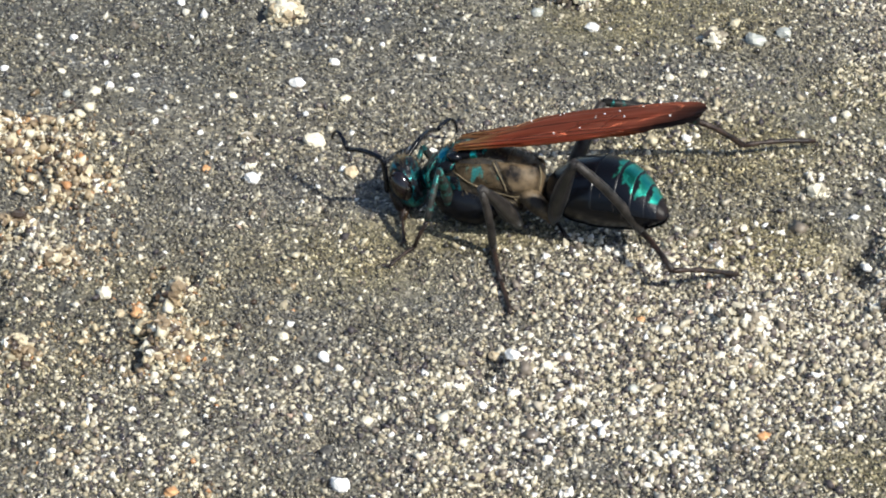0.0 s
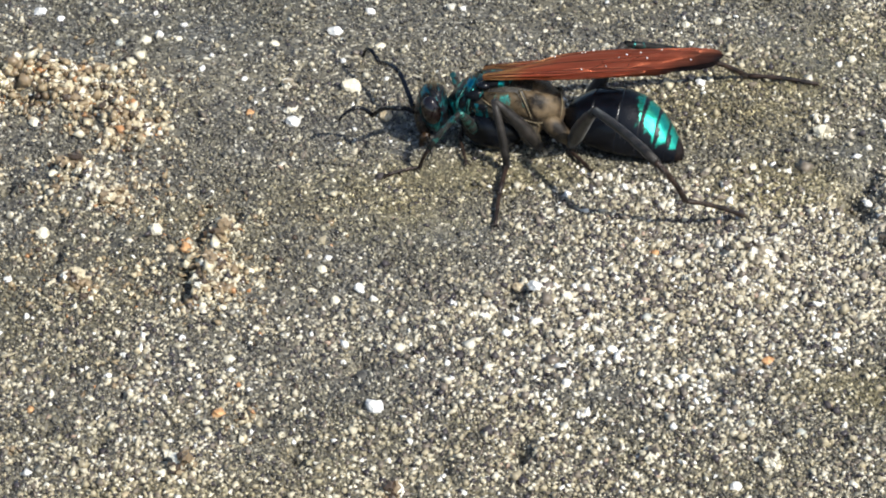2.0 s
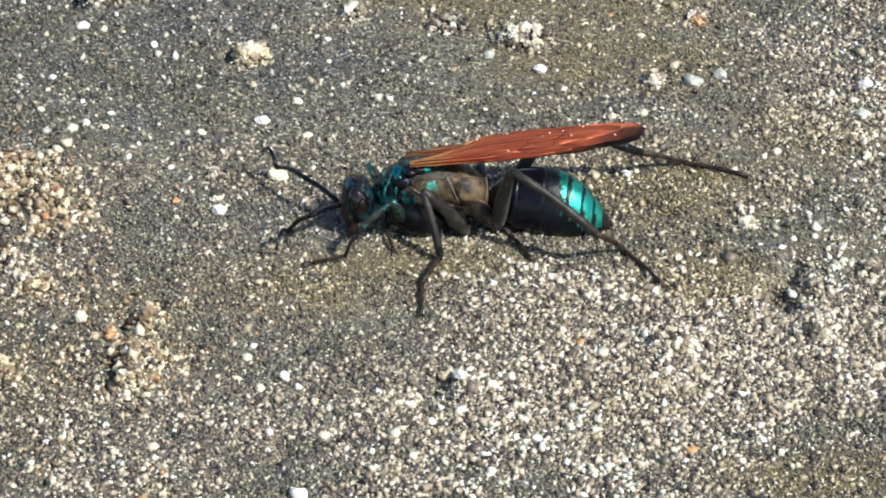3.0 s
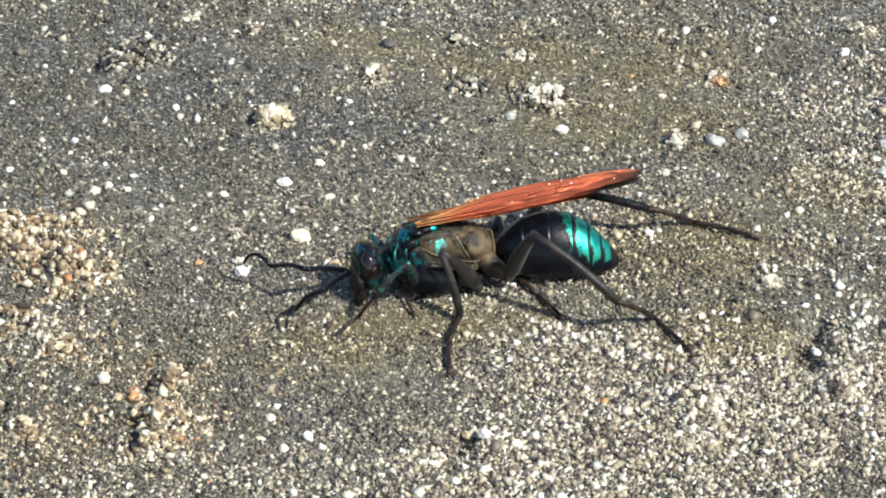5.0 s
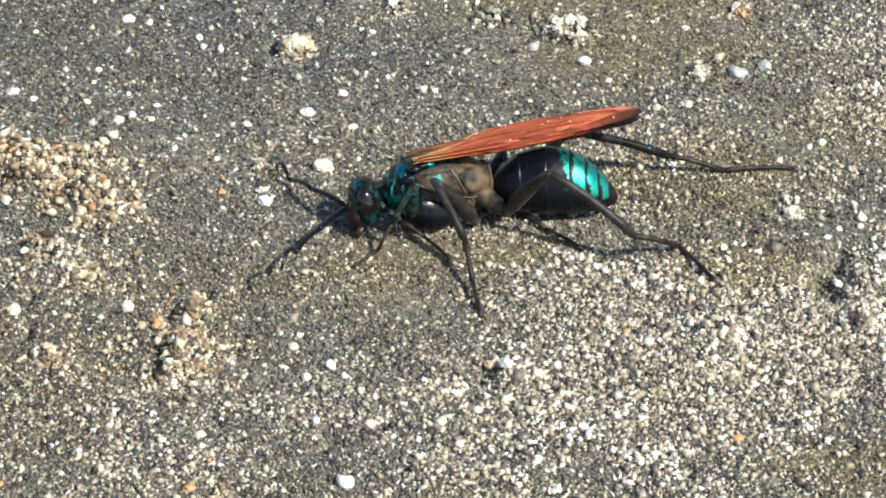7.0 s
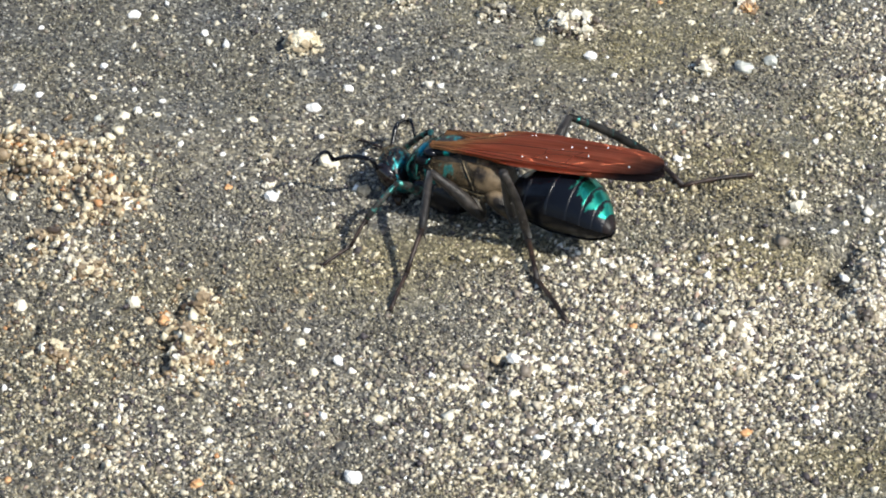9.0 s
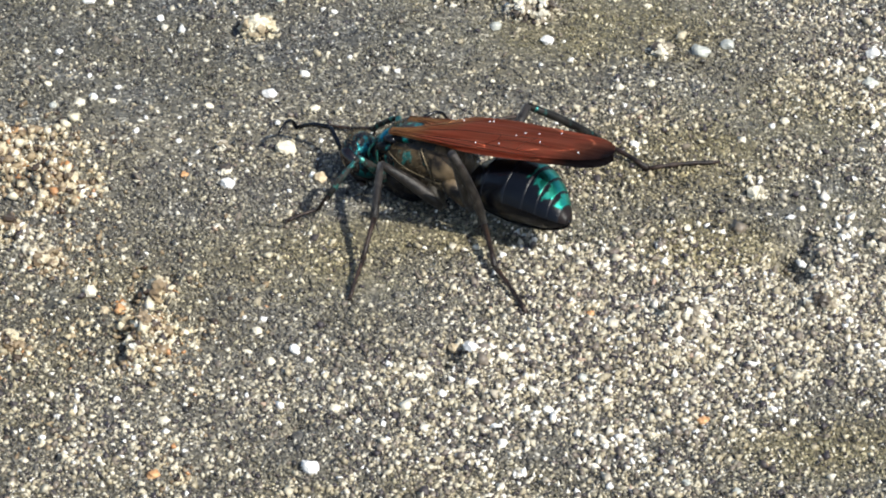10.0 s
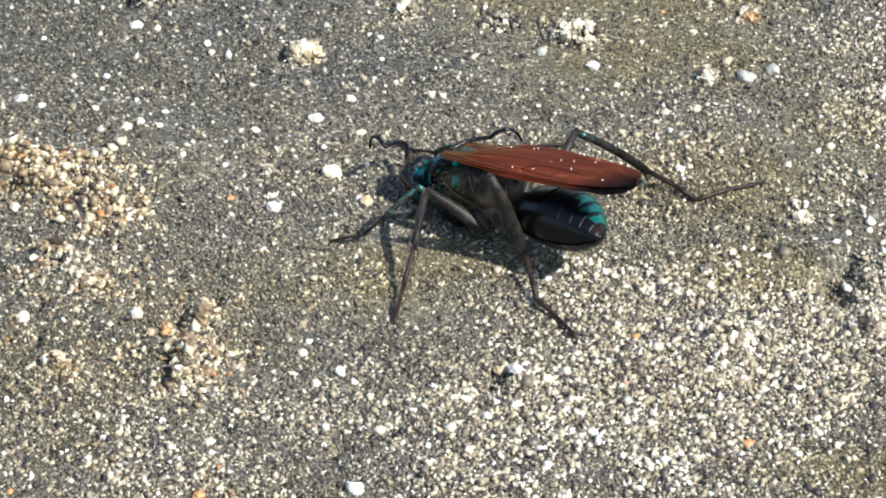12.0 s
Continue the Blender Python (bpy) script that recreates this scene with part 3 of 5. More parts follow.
def clump_share(x, y):
    f = 0 * x
    for px, py, a, b, h in SWELLS:
        if px < -30 and h >= 1.3:
            f = f + np.exp(-(((x - px) / a) ** 2 + ((y - py) / b) ** 2) * 1.1)
    lumps = np.clip(0.5 + 1.6 * value_noise(x, y, 2.1), 0.05, 1.2)
    return np.clip(f * lumps, 0, 1)


# where coarse white grains and warm tan grains gather: x, y, half width, half depth, strength
WHITE_DRIFTS = [(27, -36, 5, 4, 1.0), (33, -37, 5, 3, 0.8), (2, -41, 4, 3, 0.6), (47, -30, 4, 4, 0.9), (12, -18, 9, 3, 0.5), (20, -20, 6, 3, 0.5), (1, -55, 5, 4, 0.4), (31, -54, 7, 4, 0.4),
                (30, -16, 4, 3, 0.35), (40, -5, 3, 3, 0.3), (10, -51, 8, 5, 0.4), (17, -57, 7, 5, 0.45), (49, -14, 5, 5, 0.5), (5, -64, 12, 5, 0.5), (61, 24, 8, 24, 0.2)]
TAN_FIELDS = [(-62, 3, 10, 6, 0.7), (-55, -7, 6, 5, 0.6), (-61, -17, 9, 5, 0.5), (-51, -21, 7, 4, 0.45), (-37, -37, 4, 4, 0.7), (-39, -29, 4, 4, 0.6), (-58, -32, 7, 5, 0.35), (-57, -42, 8, 4, 0.4),
              (-37, -45, 5, 4, 0.5), (-35, -65, 5, 5, 0.35), (-51, -59, 5, 4, 0.3), (-66, -76, 9, 7, 0.3), (-48, -34, 18, 14, 0.12)]


def gathered(places):
    """A share() that is high in ragged clusters round the given places."""
    def share(x, y):
        f = 0 * x
        for px, py, a, b, k in places:
            f = f + k * np.exp(-(((x - px) / a) ** 2 + ((y - py) / b) ** 2))
        return np.clip(f * np.clip(0.35 + 1.3 * value_noise(x, y, 1.9) + 0.8 * value_noise(x + 11, y, 4.6), 0.03, 1.3) * (1 - hollow(x, y)), 0, 1)
    return share


def grains(name, count, size, share, mat, label, low=-0.1, pile=0.0, coated=1.0, rate=4):
    """Loose sand grains strewn over the sheet, densest where share() is high."""
    many = count * rate
    x, y = RNG.uniform(-90, 80, many), RNG.uniform(-96, 78, many)
    keep = RNG.random(many) < share(x, y)
    x, y = x[keep][:count], y[keep][:count]
    n = len(x)
    r = size[0] * np.exp(RNG.normal(0, size[1], n)).clip(0.4, 2.0)
    v = (OCTA[None] * RNG.uniform(0.7, 1.25, (n, 6, 1)) + RNG.uniform(-0.3, 0.3, (n, 6, 3))) * RNG.uniform(0.5, 1.5, (n, 1, 3))
    q = RNG.normal(size=(n, 4))
    q /= np.linalg.norm(q, axis=1)[:, None]
    w, a, b, c = q.T
    rot = np.stack([1 - 2 * (b * b + c * c), 2 * (a * b - c * w), 2 * (a * c + b * w), 2 * (a * b + c * w), 1 - 2 * (a * a + c * c),
                    2 * (b * c - a * w), 2 * (a * c - b * w), 2 * (b * c + a * w), 1 - 2 * (a * a + b * b)], -1).reshape(n, 3, 3)
    v = np.einsum("nij,nkj->nki", rot, v) * r[:, None, None]
    v += np.stack([x, y, height(x, y) + r * (low + RNG.uniform(0, 0.5, n)) + pile * np.clip(share(x, y) * (0.4 + 0.9 * value_noise(x, y, 1.5)), 0, 1) * RNG.random(n)], -1)[:, None]
    f = OCTA_FACES[None] + 6 * np.arange(n)[:, None, None]
    return tagged(raw_mesh(name, v.reshape(-1, 3) * MM, f.reshape(-1, 3), mat, False, np.repeat(coated * coat(x, y), 6), np.repeat(coated * darker(x, y), 6)), label, "sand", kind="stuff")


grains("dark_sand_grains", 165000, (0.22, 0.36), bare_share, "dark_grains", "dark mixed mineral sand grains strewn over the ground")
grains("pale_sand_grains", 51000, (0.27, 0.3), pale_share, "pale_grains", "pale quartz and feldspar grains in loose drifts", coated=0.3)
grains("coarse_sand_grains", 9500, (0.42, 0.24), lambda x, y: 0.05 + 0.95 * pale_share(x, y) ** 1.5, "pale_grains", "coarse pale grit scattered on the sand", 0.1, coated=0.3)
grains("olive_silt_grains", 52000, (0.15, 0.3), silt_share, "olive_grains", "fine olive-brown silt in smooth patches", 0.0)
grains("tan_grit", 4800, (0.44, 0.36), clump_share, "tan_crumb", "coarse tan grit lying thick on the crumbly places", 0.15, 1.6, coated=0.4, rate=30)
grains("tan_sand_grains", 9000, (0.3, 0.34), gathered(TAN_FIELDS), "tan_crumb", "warm tan sand grains in ragged patches", 0.1, 0.5, coated=0.3, rate=30)
grains("white_sand_grains", 5200, (0.36, 0.34), gathered(WHITE_DRIFTS), "white_grains", "coarse white quartz grains in ragged drifts", 0.15, 0.4, coated=0.1, rate=30)

# ---- single stones lying on the sand: x, y, width, depth (millimetres) ----
WHITE = [(-27.1, 19.3, 2.1, 1.7), (-22.4, 24.5, 1.5, 1.2), (-55.7, 46.8, 2.1, 1.7), (12.6, 34.1, 2.0, 1.8), (59.4, 28.9, 2.0, 1.7),
         (56.4, 57.4, 1.7, 1.7), (-20.7, -41.1, 1.4, 2.0), (1.1, -41.5, 1.9, 2.3), (-17.8, -64.1, 2.2, 1.9), (4.8, -59.4, 1.2, 1.3),
         (10.4, -53.0, 1.4, 1.3), (-69.9, 24.7, 2.1, 1.6), (-58.5, 31.7, 1.2, 1.3), (-44.6, 41.8, 1.2, 1.1), (-66.8, 23.2, 1.2, 1.1), (-31.5, -3.6, 1.9, 2.1)]
CREAM = [(-24.1, 4.8, 3.1, 2.4), (27.0, 21.8, 1.4, 1.3), (-25.6, -37.1, 1.4, 1.3), (-35.7, -55.1, 1.4, 1.3), (5.1, -42.4, 1.5, 1.7), (-23.6, -43.4, 1.2, 1.3),
         (-27.2, -85.3, 1.9, 2.0), (-47.5, -28.2, 1.8, 1.9), (45.0, 11.2, 1.4, 1.3), (39.2, -7.0, 2.0, 1.7), (-52.5, 46.3, 1.1, 1.1), (-61.9, -29.3, 1.7, 1.9)]
GREY = [(34.7, 30.3, 2.8, 2.1), (38.7, 32.6, 2.2, 2.0), (58.1, 21.0, 2.3, 1.8), (-27.0, 45.9, 1.1, 1.0), (-57.6, 16.8, 1.1, 1.4), (14.8, -46.7, 1.4, 1.3), (26.7, -72.9, 1.4, 0.8),
        (26.2, -66.8, 1.3, 0.8), (55.3, -59.7, 3.4, 2.1), (62.7, -27.2, 1.3, 0.9), (5.1, 37.7, 1.8, 1.9), (31.9, -68.3, 1.3, 1.0)]
ORANGE = [(-43.2, -32.6, 1.6, 2.0), (-59.9, 7.9, 2.5, 2.1), (28.9, -55.0, 1.7, 1.3), (-36.1, -65.4, 1.8, 1.4), (-37.6, -1.1, 1.2, 1.2), (-41.0, -28.5, 1.0, 1.1), (-51.9, -4.4, 1.2, 1.9), (23.5, 50.5, 0.9, 0.7), (16.3, -33.1, 1.0, 0.9), (-58.3, -65.0, 0.9, 1.0), (52.0, -56.2, 1.4, 0.8)]
TAN = [(-45.2, -32.6, 1.3, 1.4), (-63.5, -79.4, 5.2, 4.7), (-19.1, -2.8, 2.0, 2.0), (-58.3, -17.2, 2.2, 1.7), (-64.0, -19.1, 1.2, 0.9), (-1.0, -40.0, 1.4, 2.2), (52.6, 26.5, 0.7, 2.6), (-45.3, -79.9, 1.0, 0.8)]
WHITE_FINE = [(-69.2, 42.8, 1.0, 0.9), (-65.6, 53.4, 0.9, 0.7), (-37.4, 54.6, 0.9, 0.9), (-18.8, 42.5, 1.0, 1.0), (-16.1, 29.6, 0.8, 0.9), (-25.6, 11.8, 0.9, 1.2), (-53.2, 24.8, 0.8, 1.0),
              (-52.2, 19.2, 1.3, 1.4), (-48.9, 22.1, 1.1, 0.9), (-77.4, 27.8, 1.0, 1.0), (-45.2, 10.1, 0.9, 1.0), (-14.3, 16.6, 0.7, 0.8), (-39.1, 7.7, 0.9, 0.8), (-65.0, -38.9, 1.1, 1.2),
              (-41.7, -51.7, 1.0, 1.0), (-64.5, -49.9, 1.2, 1.2), (32.5, 64.1, 1.4, 1.3), (46.3, 68.2, 1.4, 1.3), (23.8, 5.1, 1.5, 1.1), (19.2, 65.3, 0.7, 0.7), (-20.1, -37.6, 0.6, 0.6)]
WHITE_LOOSE = [(-69.3, -53.3, 1.0, 0.9), (-49.9, -58.8, 0.9, 0.9), (-44.0, -59.7, 0.7, 0.6), (23.8, -77.9, 1.5, 1.2), (17.9, -81.8, 1.0, 0.8), (-32.1, -71.8, 0.7, 0.5), (51.9, -43.5, 1.4, 0.8),
               (48.7, -35.2, 1.0, 1.0), (71.4, 24.1, 2.1, 1.9), (39.6, -55.2, 1.1, 0.8), (37.5, -53.0, 1.2, 1.0)]
CREAM_FINE = [(-18.4, 36.1, 0.8, 0.9), (-19.2, 30.4, 0.7, 0.9), (-58.9, 22.3, 1.3, 0.9), (-54.0, 17.5, 1.8, 1.4), (-49.3, 18.4, 1.1, 1.0), (-73.2, 11.5, 1.1, 1.2), (-20.5, 15.1, 1.6, 1.0),
              (-35.5, 16.4, 1.6, 1.0), (-58.7, 28.2, 0.8, 0.9), (-38.3, -28.8, 1.7, 1.2), (-34.6, -37.6, 1.0, 1.2), (-26.6, -41.2, 1.3, 0.8), (-39.9, -45.3, 1.0, 1.3), (-37.3, -45.6, 1.1, 0.9),
              (-33.0, -49.0, 1.0, 0.9), (-53.9, -43.6, 0.7, 1.2), (-66.6, -4.0, 1.5, 1.8), (-62.2, -17.3, 1.0, 1.4), (-55.8, -7.5, 1.5, 1.6), (-15.3, -52.6, 1.4, 1.6), (22.5, 21.1, 1.3, 1.3), (2.6, 19.0, 0.8, 0.8)]
CREAM_LOOSE = [(19.6, 47.6, 1.2, 0.7), (27.8, 44.3, 1.3, 0.8), (20.0, 41.1, 0.8, 0.7), (43.3, 58.7, 1.2, 1.3), (29.7, -14.6, 0.9, 1.6), (-67.2, -59.9, 1.0, 2.1), (-40.1, -56.5, 1.1, 0.9),
               (-39.3, -75.9, 1.8, 1.8), (57.5, 10.4, 1.3, 1.7), (48.4, -31.5, 1.7, 1.0), (53.3, -38.2, 2.0, 1.2), (4.5, 22.4, 0.8, 0.7), (6.7, -63.8, 1.3, 0.8)]
DARK = [(-13.4, 60.5, 2.6, 2.1), (-19.6, -56.9, 2.0, 2.0)]


def pebble(x, y, wide, deep, mat, label, seed):
    bm = blob((0, 0, 0), (wide / 2, deep / 2, min(wide, deep) * 0.4), (seed * 31 % 40 - 20, seed * 17 % 40 - 20, seed * 67 % 60 - 30), 2, 0.36, seed)
    ob = finish("pebble", bm, mat, smooth=False)
    z = float(height(np.array([x]), np.array([y]))[0])
    ob.matrix_world = pose(x * MM, y * MM, (z + 0.2 * min(wide, deep)) * MM)
    return tagged(ob, label, "pebble", "pebbles on the sand")


seed = 0
for stones, mat, label in ((WHITE + WHITE_FINE + WHITE_LOOSE, "white", "small white quartz pebble lying on the sand"), (CREAM + CREAM_FINE + CREAM_LOOSE, "cream", "small cream-coloured pebble lying on the sand"),
                           (GREY, "grey", "pale grey-green flat stone chip on the sand"), (ORANGE, "orange", "small orange-brown feldspar pebble on the sand"),
                           (TAN, "tan", "rough tan sandstone pebble on the sand"), (DARK, "dark", "dark basalt pebble half sunk in sand")):
    for row in stones:
        seed += 1
        pebble(*row, mat, label, seed)

# crumbs of caked sand: x, y, width, depth, colour
CRUMBS = [(-52.3, 55.8, 11.5, 7.6, "dark"), (-15.3, 50.2, 3.8, 5.2, "pale"), (-34.7, 65.3, 2.4, 2.9, "pale"), (-44.7, 69.0, 3.6, 2.0, "pale"), (-1.2, 46.7, 6.4, 4.4, "dark"),
          (10.6, 42.3, 8.4, 6.0, "pale"), (6.6, 56.6, 5.0, 2.8, "pale"), (36.6, 49.0, 2.7, 3.6, "orange"), (28.7, 30.7, 3.6, 3.3, "pale"), (59.7, 64.4, 4.6, 3.6, "pale"),
          (-2.5, 61.5, 4.0, 2.6, "dark"), (27.9, -34.8, 7.0, 4.2, "pale"), (45.4, -32.4, 4.4, 3.6, "pale"), (57.6, -32.4, 5.0, 3.9, "pale"), (70.9, 23.8, 3.3, 4.6, "pale"),
          (54.5, -17.2, 3.0, 4.0, "pale"), (-5.6, -45.5, 3.5, 2.6, "pale"), (14.2, -72.2, 2.6, 2.4, "pale"), (28.2, -73.6, 2.6, 3.0, "pale")]
TAN_CRUMBS = [(-29.9, 37.5, 5.4, 4.8, "block"), (-71.4, 4.3, 5.6, 5.0, "tan"), (-65.5, 5.7, 5.2, 4.9, "tan"), (-61.2, 7.4, 3.4, 3.9, "orange"), (-61.7, -0.1, 5.4, 4.0, "tan"), (-56.2, -2.2, 4.8, 4.6, "tan"),
              (-51.8, -5.3, 3.1, 3.6, "tan"), (-56.0, -8.3, 3.6, 3.2, "tan"), (-59.3, -16.5, 5.2, 5.0, "tan"), (-53.2, -22.4, 4.4, 3.2, "tan"), (-39.0, -37.9, 4.0, 4.4, "tan"),
              (-39.2, -43.2, 4.4, 3.4, "tan"), (-38.7, -29.4, 3.6, 3.2, "tan"), (-39.2, -76.1, 2.8, 2.6, "tan"), (-56.2, -40.9, 3.6, 3.6, "tan"), (-32.7, 5.6, 1.5, 1.6, "pale"),
              (-32.1, -0.1, 1.6, 1.8, "pale"), (39.4, -7.0, 2.1, 1.9, "pale"), (-15.3, -78.9, 3.4, 2.6, "tan")]


def crumb(x, y, wide, deep, mat, seed):
    """Grains caked together: a core of coarse lumps with finer grit in the gaps and round the foot."""
    rng = random.Random(seed)
    bm = bmesh.new()
    block = mat == "block"
    coarse = int(6 + wide * deep * (1.3 if block else 0.75))
    for i in range(coarse + int(10 + wide * deep * 2.4)):
        big = i < coarse
        a, d = rng.uniform(0, 6.283), math.sqrt(rng.random()) * (0.75 if block and big else 0.85 if big else 1.1)
        gx, gy = d * math.cos(a) * wide / 2, d * math.sin(a) * deep / 2
        r = rng.uniform(0.6, 0.95) if block and big else rng.uniform(0.36, 0.74) * (1.15 - 0.4 * d) if big else rng.uniform(0.22, 0.42)
        tall = max(0.0, 1 - d * d) * min(0.42 * min(wide, deep), 2.3)
        gz = float(height(np.array([x + gx]), np.array([y + gy]))[0]) + tall * (rng.uniform(0.35, 1) if big else rng.random()) + (0.3 * r if big else 0.1)
        made = bmesh.ops.create_icosphere(bm, subdivisions=2 if big else 1, radius=1)["verts"]
        s = Vector((rng.uniform(0.75, 1.35), rng.uniform(0.75, 1.3), rng.uniform(0.65, 1.1))) * r
        off = Vector((rng.uniform(0, 50), rng.uniform(0, 50), rng.uniform(0, 50)))
        for v in made:
            k = 1 + 0.75 * noise.noise(v.co * 1.2 + off) + 0.5 * noise.noise(v.co * 3.0 + off)
            v.co = Vector((gx + v.co.x * s.x * k, gy + v.co.y * s.y * k, gz + v.co.z * s.z * k)) * MM
    ob = finish("sand_crumb", bm, mat + "_crumb", smooth=False)
    ob.matrix_world = pose(x * MM, y * MM, 0)
    names = {"tan": "crumbly clump of tan sand grains stuck together", "dark": "dark crumb of caked soil grains",
             "pale": "loose clump of pale coarse sand grains", "orange": "small clump of pale and orange grit",
             "block": "pale tan block of caked sand with a knobbly top"}
    return tagged(ob, names[mat], "soil crumb", "crumbs of caked sand")


for i, row in enumerate(CRUMBS + TAN_CRUMBS):
    crumb(*row, 100 + i)

# ---- the wasp: x forward, y to its left, z up, from the middle of its thorax ----
# seconds, place in millimetres, degrees: heading, nose up, lean, wings raised
BODY = [
    (0.0, -2.4, -11.4, 5.9, -9.7, -1.4, -13.1, 13.4),
    (1.5, -2.7, -8.9, 5.8, -6.8, 1.9, -15.8, 8.9),
    (2.5, -2.9, -6.4, 5.5, 4.1, 6.2, -13.3, 11.2),
    (5.0, -5.2, -6.2, 5.2, 15.1, 3.0, -21.5, 7.5),
    (5.5, -5.7, -7.3, 5.3, 12.7, 2.5, -17.0, 7.1),
    (6.5, -7.3, -8.7, 5.3, 15.1, 3.0, -18.5, 7.6),
    (7.0, -8.5, -7.4, 5.3, 14.1, 1.9, -17.9, 6.8),
    (9.0, -6.0, -6.7, 6.4, -24.6, -1.7, -6.0, 1.9),
    (9.5, -5.7, -6.6, 6.4, -27.1, -2.3, -5.8, 2.8),
    (10.5, -5.2, -7.0, 6.4, -33.0, -3.8, -3.4, 5.9),
    (11.0, -5.5, -7.4, 6.4, -32.7, -3.6, -3.3, 4.3),
    (12.0, -4.5, -7.4, 6.4, -41.5, -5.5, -4.6, 7.5),
]
# seconds, degrees: abdomen's droop and swing, head's nod and turn, wings' lean and splay, abdomen's twist
PARTS_POSE = [
    (0.0, -4.0, -14.5, 14, 0, 5, 4.6, 54),
    (1.0, -1.5, -10.5, 10, 0, 5, 4.6, 42),
    (2.0, 3.0, -10.0, 4, 0, 5, 4.6, 24),
    (2.5, 1.5, -10.0, 5, 0, 5, 4.6, 12),
    (3.0, 0.5, -11.0, 9, 0, 5, 4.6, 0),
    (5.0, -1.0, -13.0, 0, 0, 5, 4.5, 0),
    (6.0, 0.8, -5.0, 0, 0, 5, 4.6, 0),
    (7.0, -1.0, -15.5, 0, 0, 5, 4.5, 0),
    (9.0, -2.0, -8.0, 28, 0, 6, -6.1, 62),
    (10.0, -1.0, -4.0, 28, 0, 6, -4.5, 66),
    (11.0, -4.6, -1.0, 28, 0, 6, -3.7, 84),
    (12.0, -6.0, -1.0, 28, 0, 6, -1.9, 92),
]
# joints from the knee to the claws, seconds and millimetres
LEFT_FORE_EARLY = [
    (0.0, -7.8, -16.5, 10.6, -9.0, -19.6, 5.0, -10.6, -19.8, 1.2, -13.5, -23.2, 0.3),
    (1.5, -9.9, -15.6, 9.8, -12.6, -15.7, 4.0, -13.9, -13.9, 0.5, -17.3, -16.9, 0.3),
    (2.5, -7.8, -15.0, 9.5, -12.4, -16.2, 5.2, -13.9, -16.1, 1.4, -18.4, -16.1, 0.3),
    (5.0, -9.0, -15.6, 9.7, -13.1, -16.6, 4.7, -15.3, -16.0, 1.2, -18.1, -19.5, 0.3),
    (5.5, -9.2, -15.2, 10.2, -13.2, -15.3, 5.1, -15.3, -15.7, 1.6, -19.2, -17.9, 0.3),
    (6.5, -10.1, -15.9, 10.6, -13.2, -17.4, 5.1, -14.6, -17.0, 1.2, -17.5, -20.4, 0.3),
    (7.0, -10.6, -14.6, 10.5, -13.5, -14.9, 4.8, -15.5, -16.5, 1.5, -18.6, -19.8, 0.3),
]
LEFT_FORE_LATE = [
    (9.0, -14.5, -12.6, 8.5, -18.4, -15.6, 4.2, -20.4, -18.0, 1.2, -24.0, -20.8, 0.3),
    (9.5, -14.2, -10.2, 9.5, -17.9, -12.5, 4.6, -19.3, -10.9, 1.1, -23.4, -12.6, 0.3),
    (10.5, -13.5, -11.2, 8.9, -17.3, -13.5, 4.2, -18.7, -11.3, 1.0, -22.7, -13.1, 0.3),
    (11.0, -13.2, -12.1, 9.0, -17.5, -14.7, 4.8, -19.1, -13.0, 1.4, -23.5, -12.3, 0.3),
    (12.0, -11.9, -11.7, 9.0, -16.4, -13.6, 4.7, -18.9, -12.6, 1.7, -23.2, -12.3, 0.3),
]
LEFT_MIDDLE_EARLY = [
    (0.0, -3.1, -20.5, 10.5, -1.3, -19.9, 1.9, -0.3, -26.0, 0.5, 0.9, -32.6, 0.3),
    (1.0, -2.6, -17.3, 10.3, -1.6, -20.8, 3.2, -0.6, -25.6, 1.0, 1.0, -31.6, 0.3),
    (1.5, -4.8, -13.0, 10.1, -3.5, -14.8, 1.5, -3.3, -21.0, 0.6, -3.8, -27.6, 0.3),
    (2.5, -4.3, -12.1, 9.4, -2.6, -13.8, 1.0, -3.5, -20.0, 0.7, -4.0, -26.7, 0.3),
    (5.0, -4.8, -13.4, 9.9, -3.2, -14.1, 1.2, -3.2, -20.3, 0.8, -3.4, -26.9, 0.3),
    (5.5, -5.9, -14.3, 9.6, -3.5, -13.7, 1.1, -3.5, -20.0, 0.9, -3.4, -26.7, 0.2),
    (6.5, -7.4, -14.2, 9.9, -3.9, -16.4, 1.9, -3.5, -22.5, 1.0, -2.9, -29.1, 0.3),
    (7.0, -8.8, -12.7, 9.8, -4.5, -18.6, 4.6, -3.3, -23.9, 1.5, -2.2, -30.3, 0.3),
]
LEFT_MIDDLE_LATE = [
    (9.0, -10.1, -11.3, 9.4, -10.7, -19.5, 5.6, -12.6, -24.1, 1.9, -14.5, -30.3, 0.2),
    (9.5, -10.9, -10.2, 7.9, -11.4, -18.5, 4.5, -12.7, -24.2, 2.4, -14.3, -30.4, 0.2),
    (10.5, -10.6, -10.6, 7.9, -11.2, -19.2, 5.3, -12.7, -24.0, 1.6, -14.1, -30.3, 0.3),
    (11.0, -10.1, -9.6, 8.4, -11.1, -18.0, 5.5, -12.1, -23.2, 2.3, -14.3, -29.3, 0.2),
    (12.0, -10.8, -10.8, 7.8, -11.9, -19.2, 4.7, -13.3, -24.5, 1.8, -14.3, -30.9, 0.3),
]
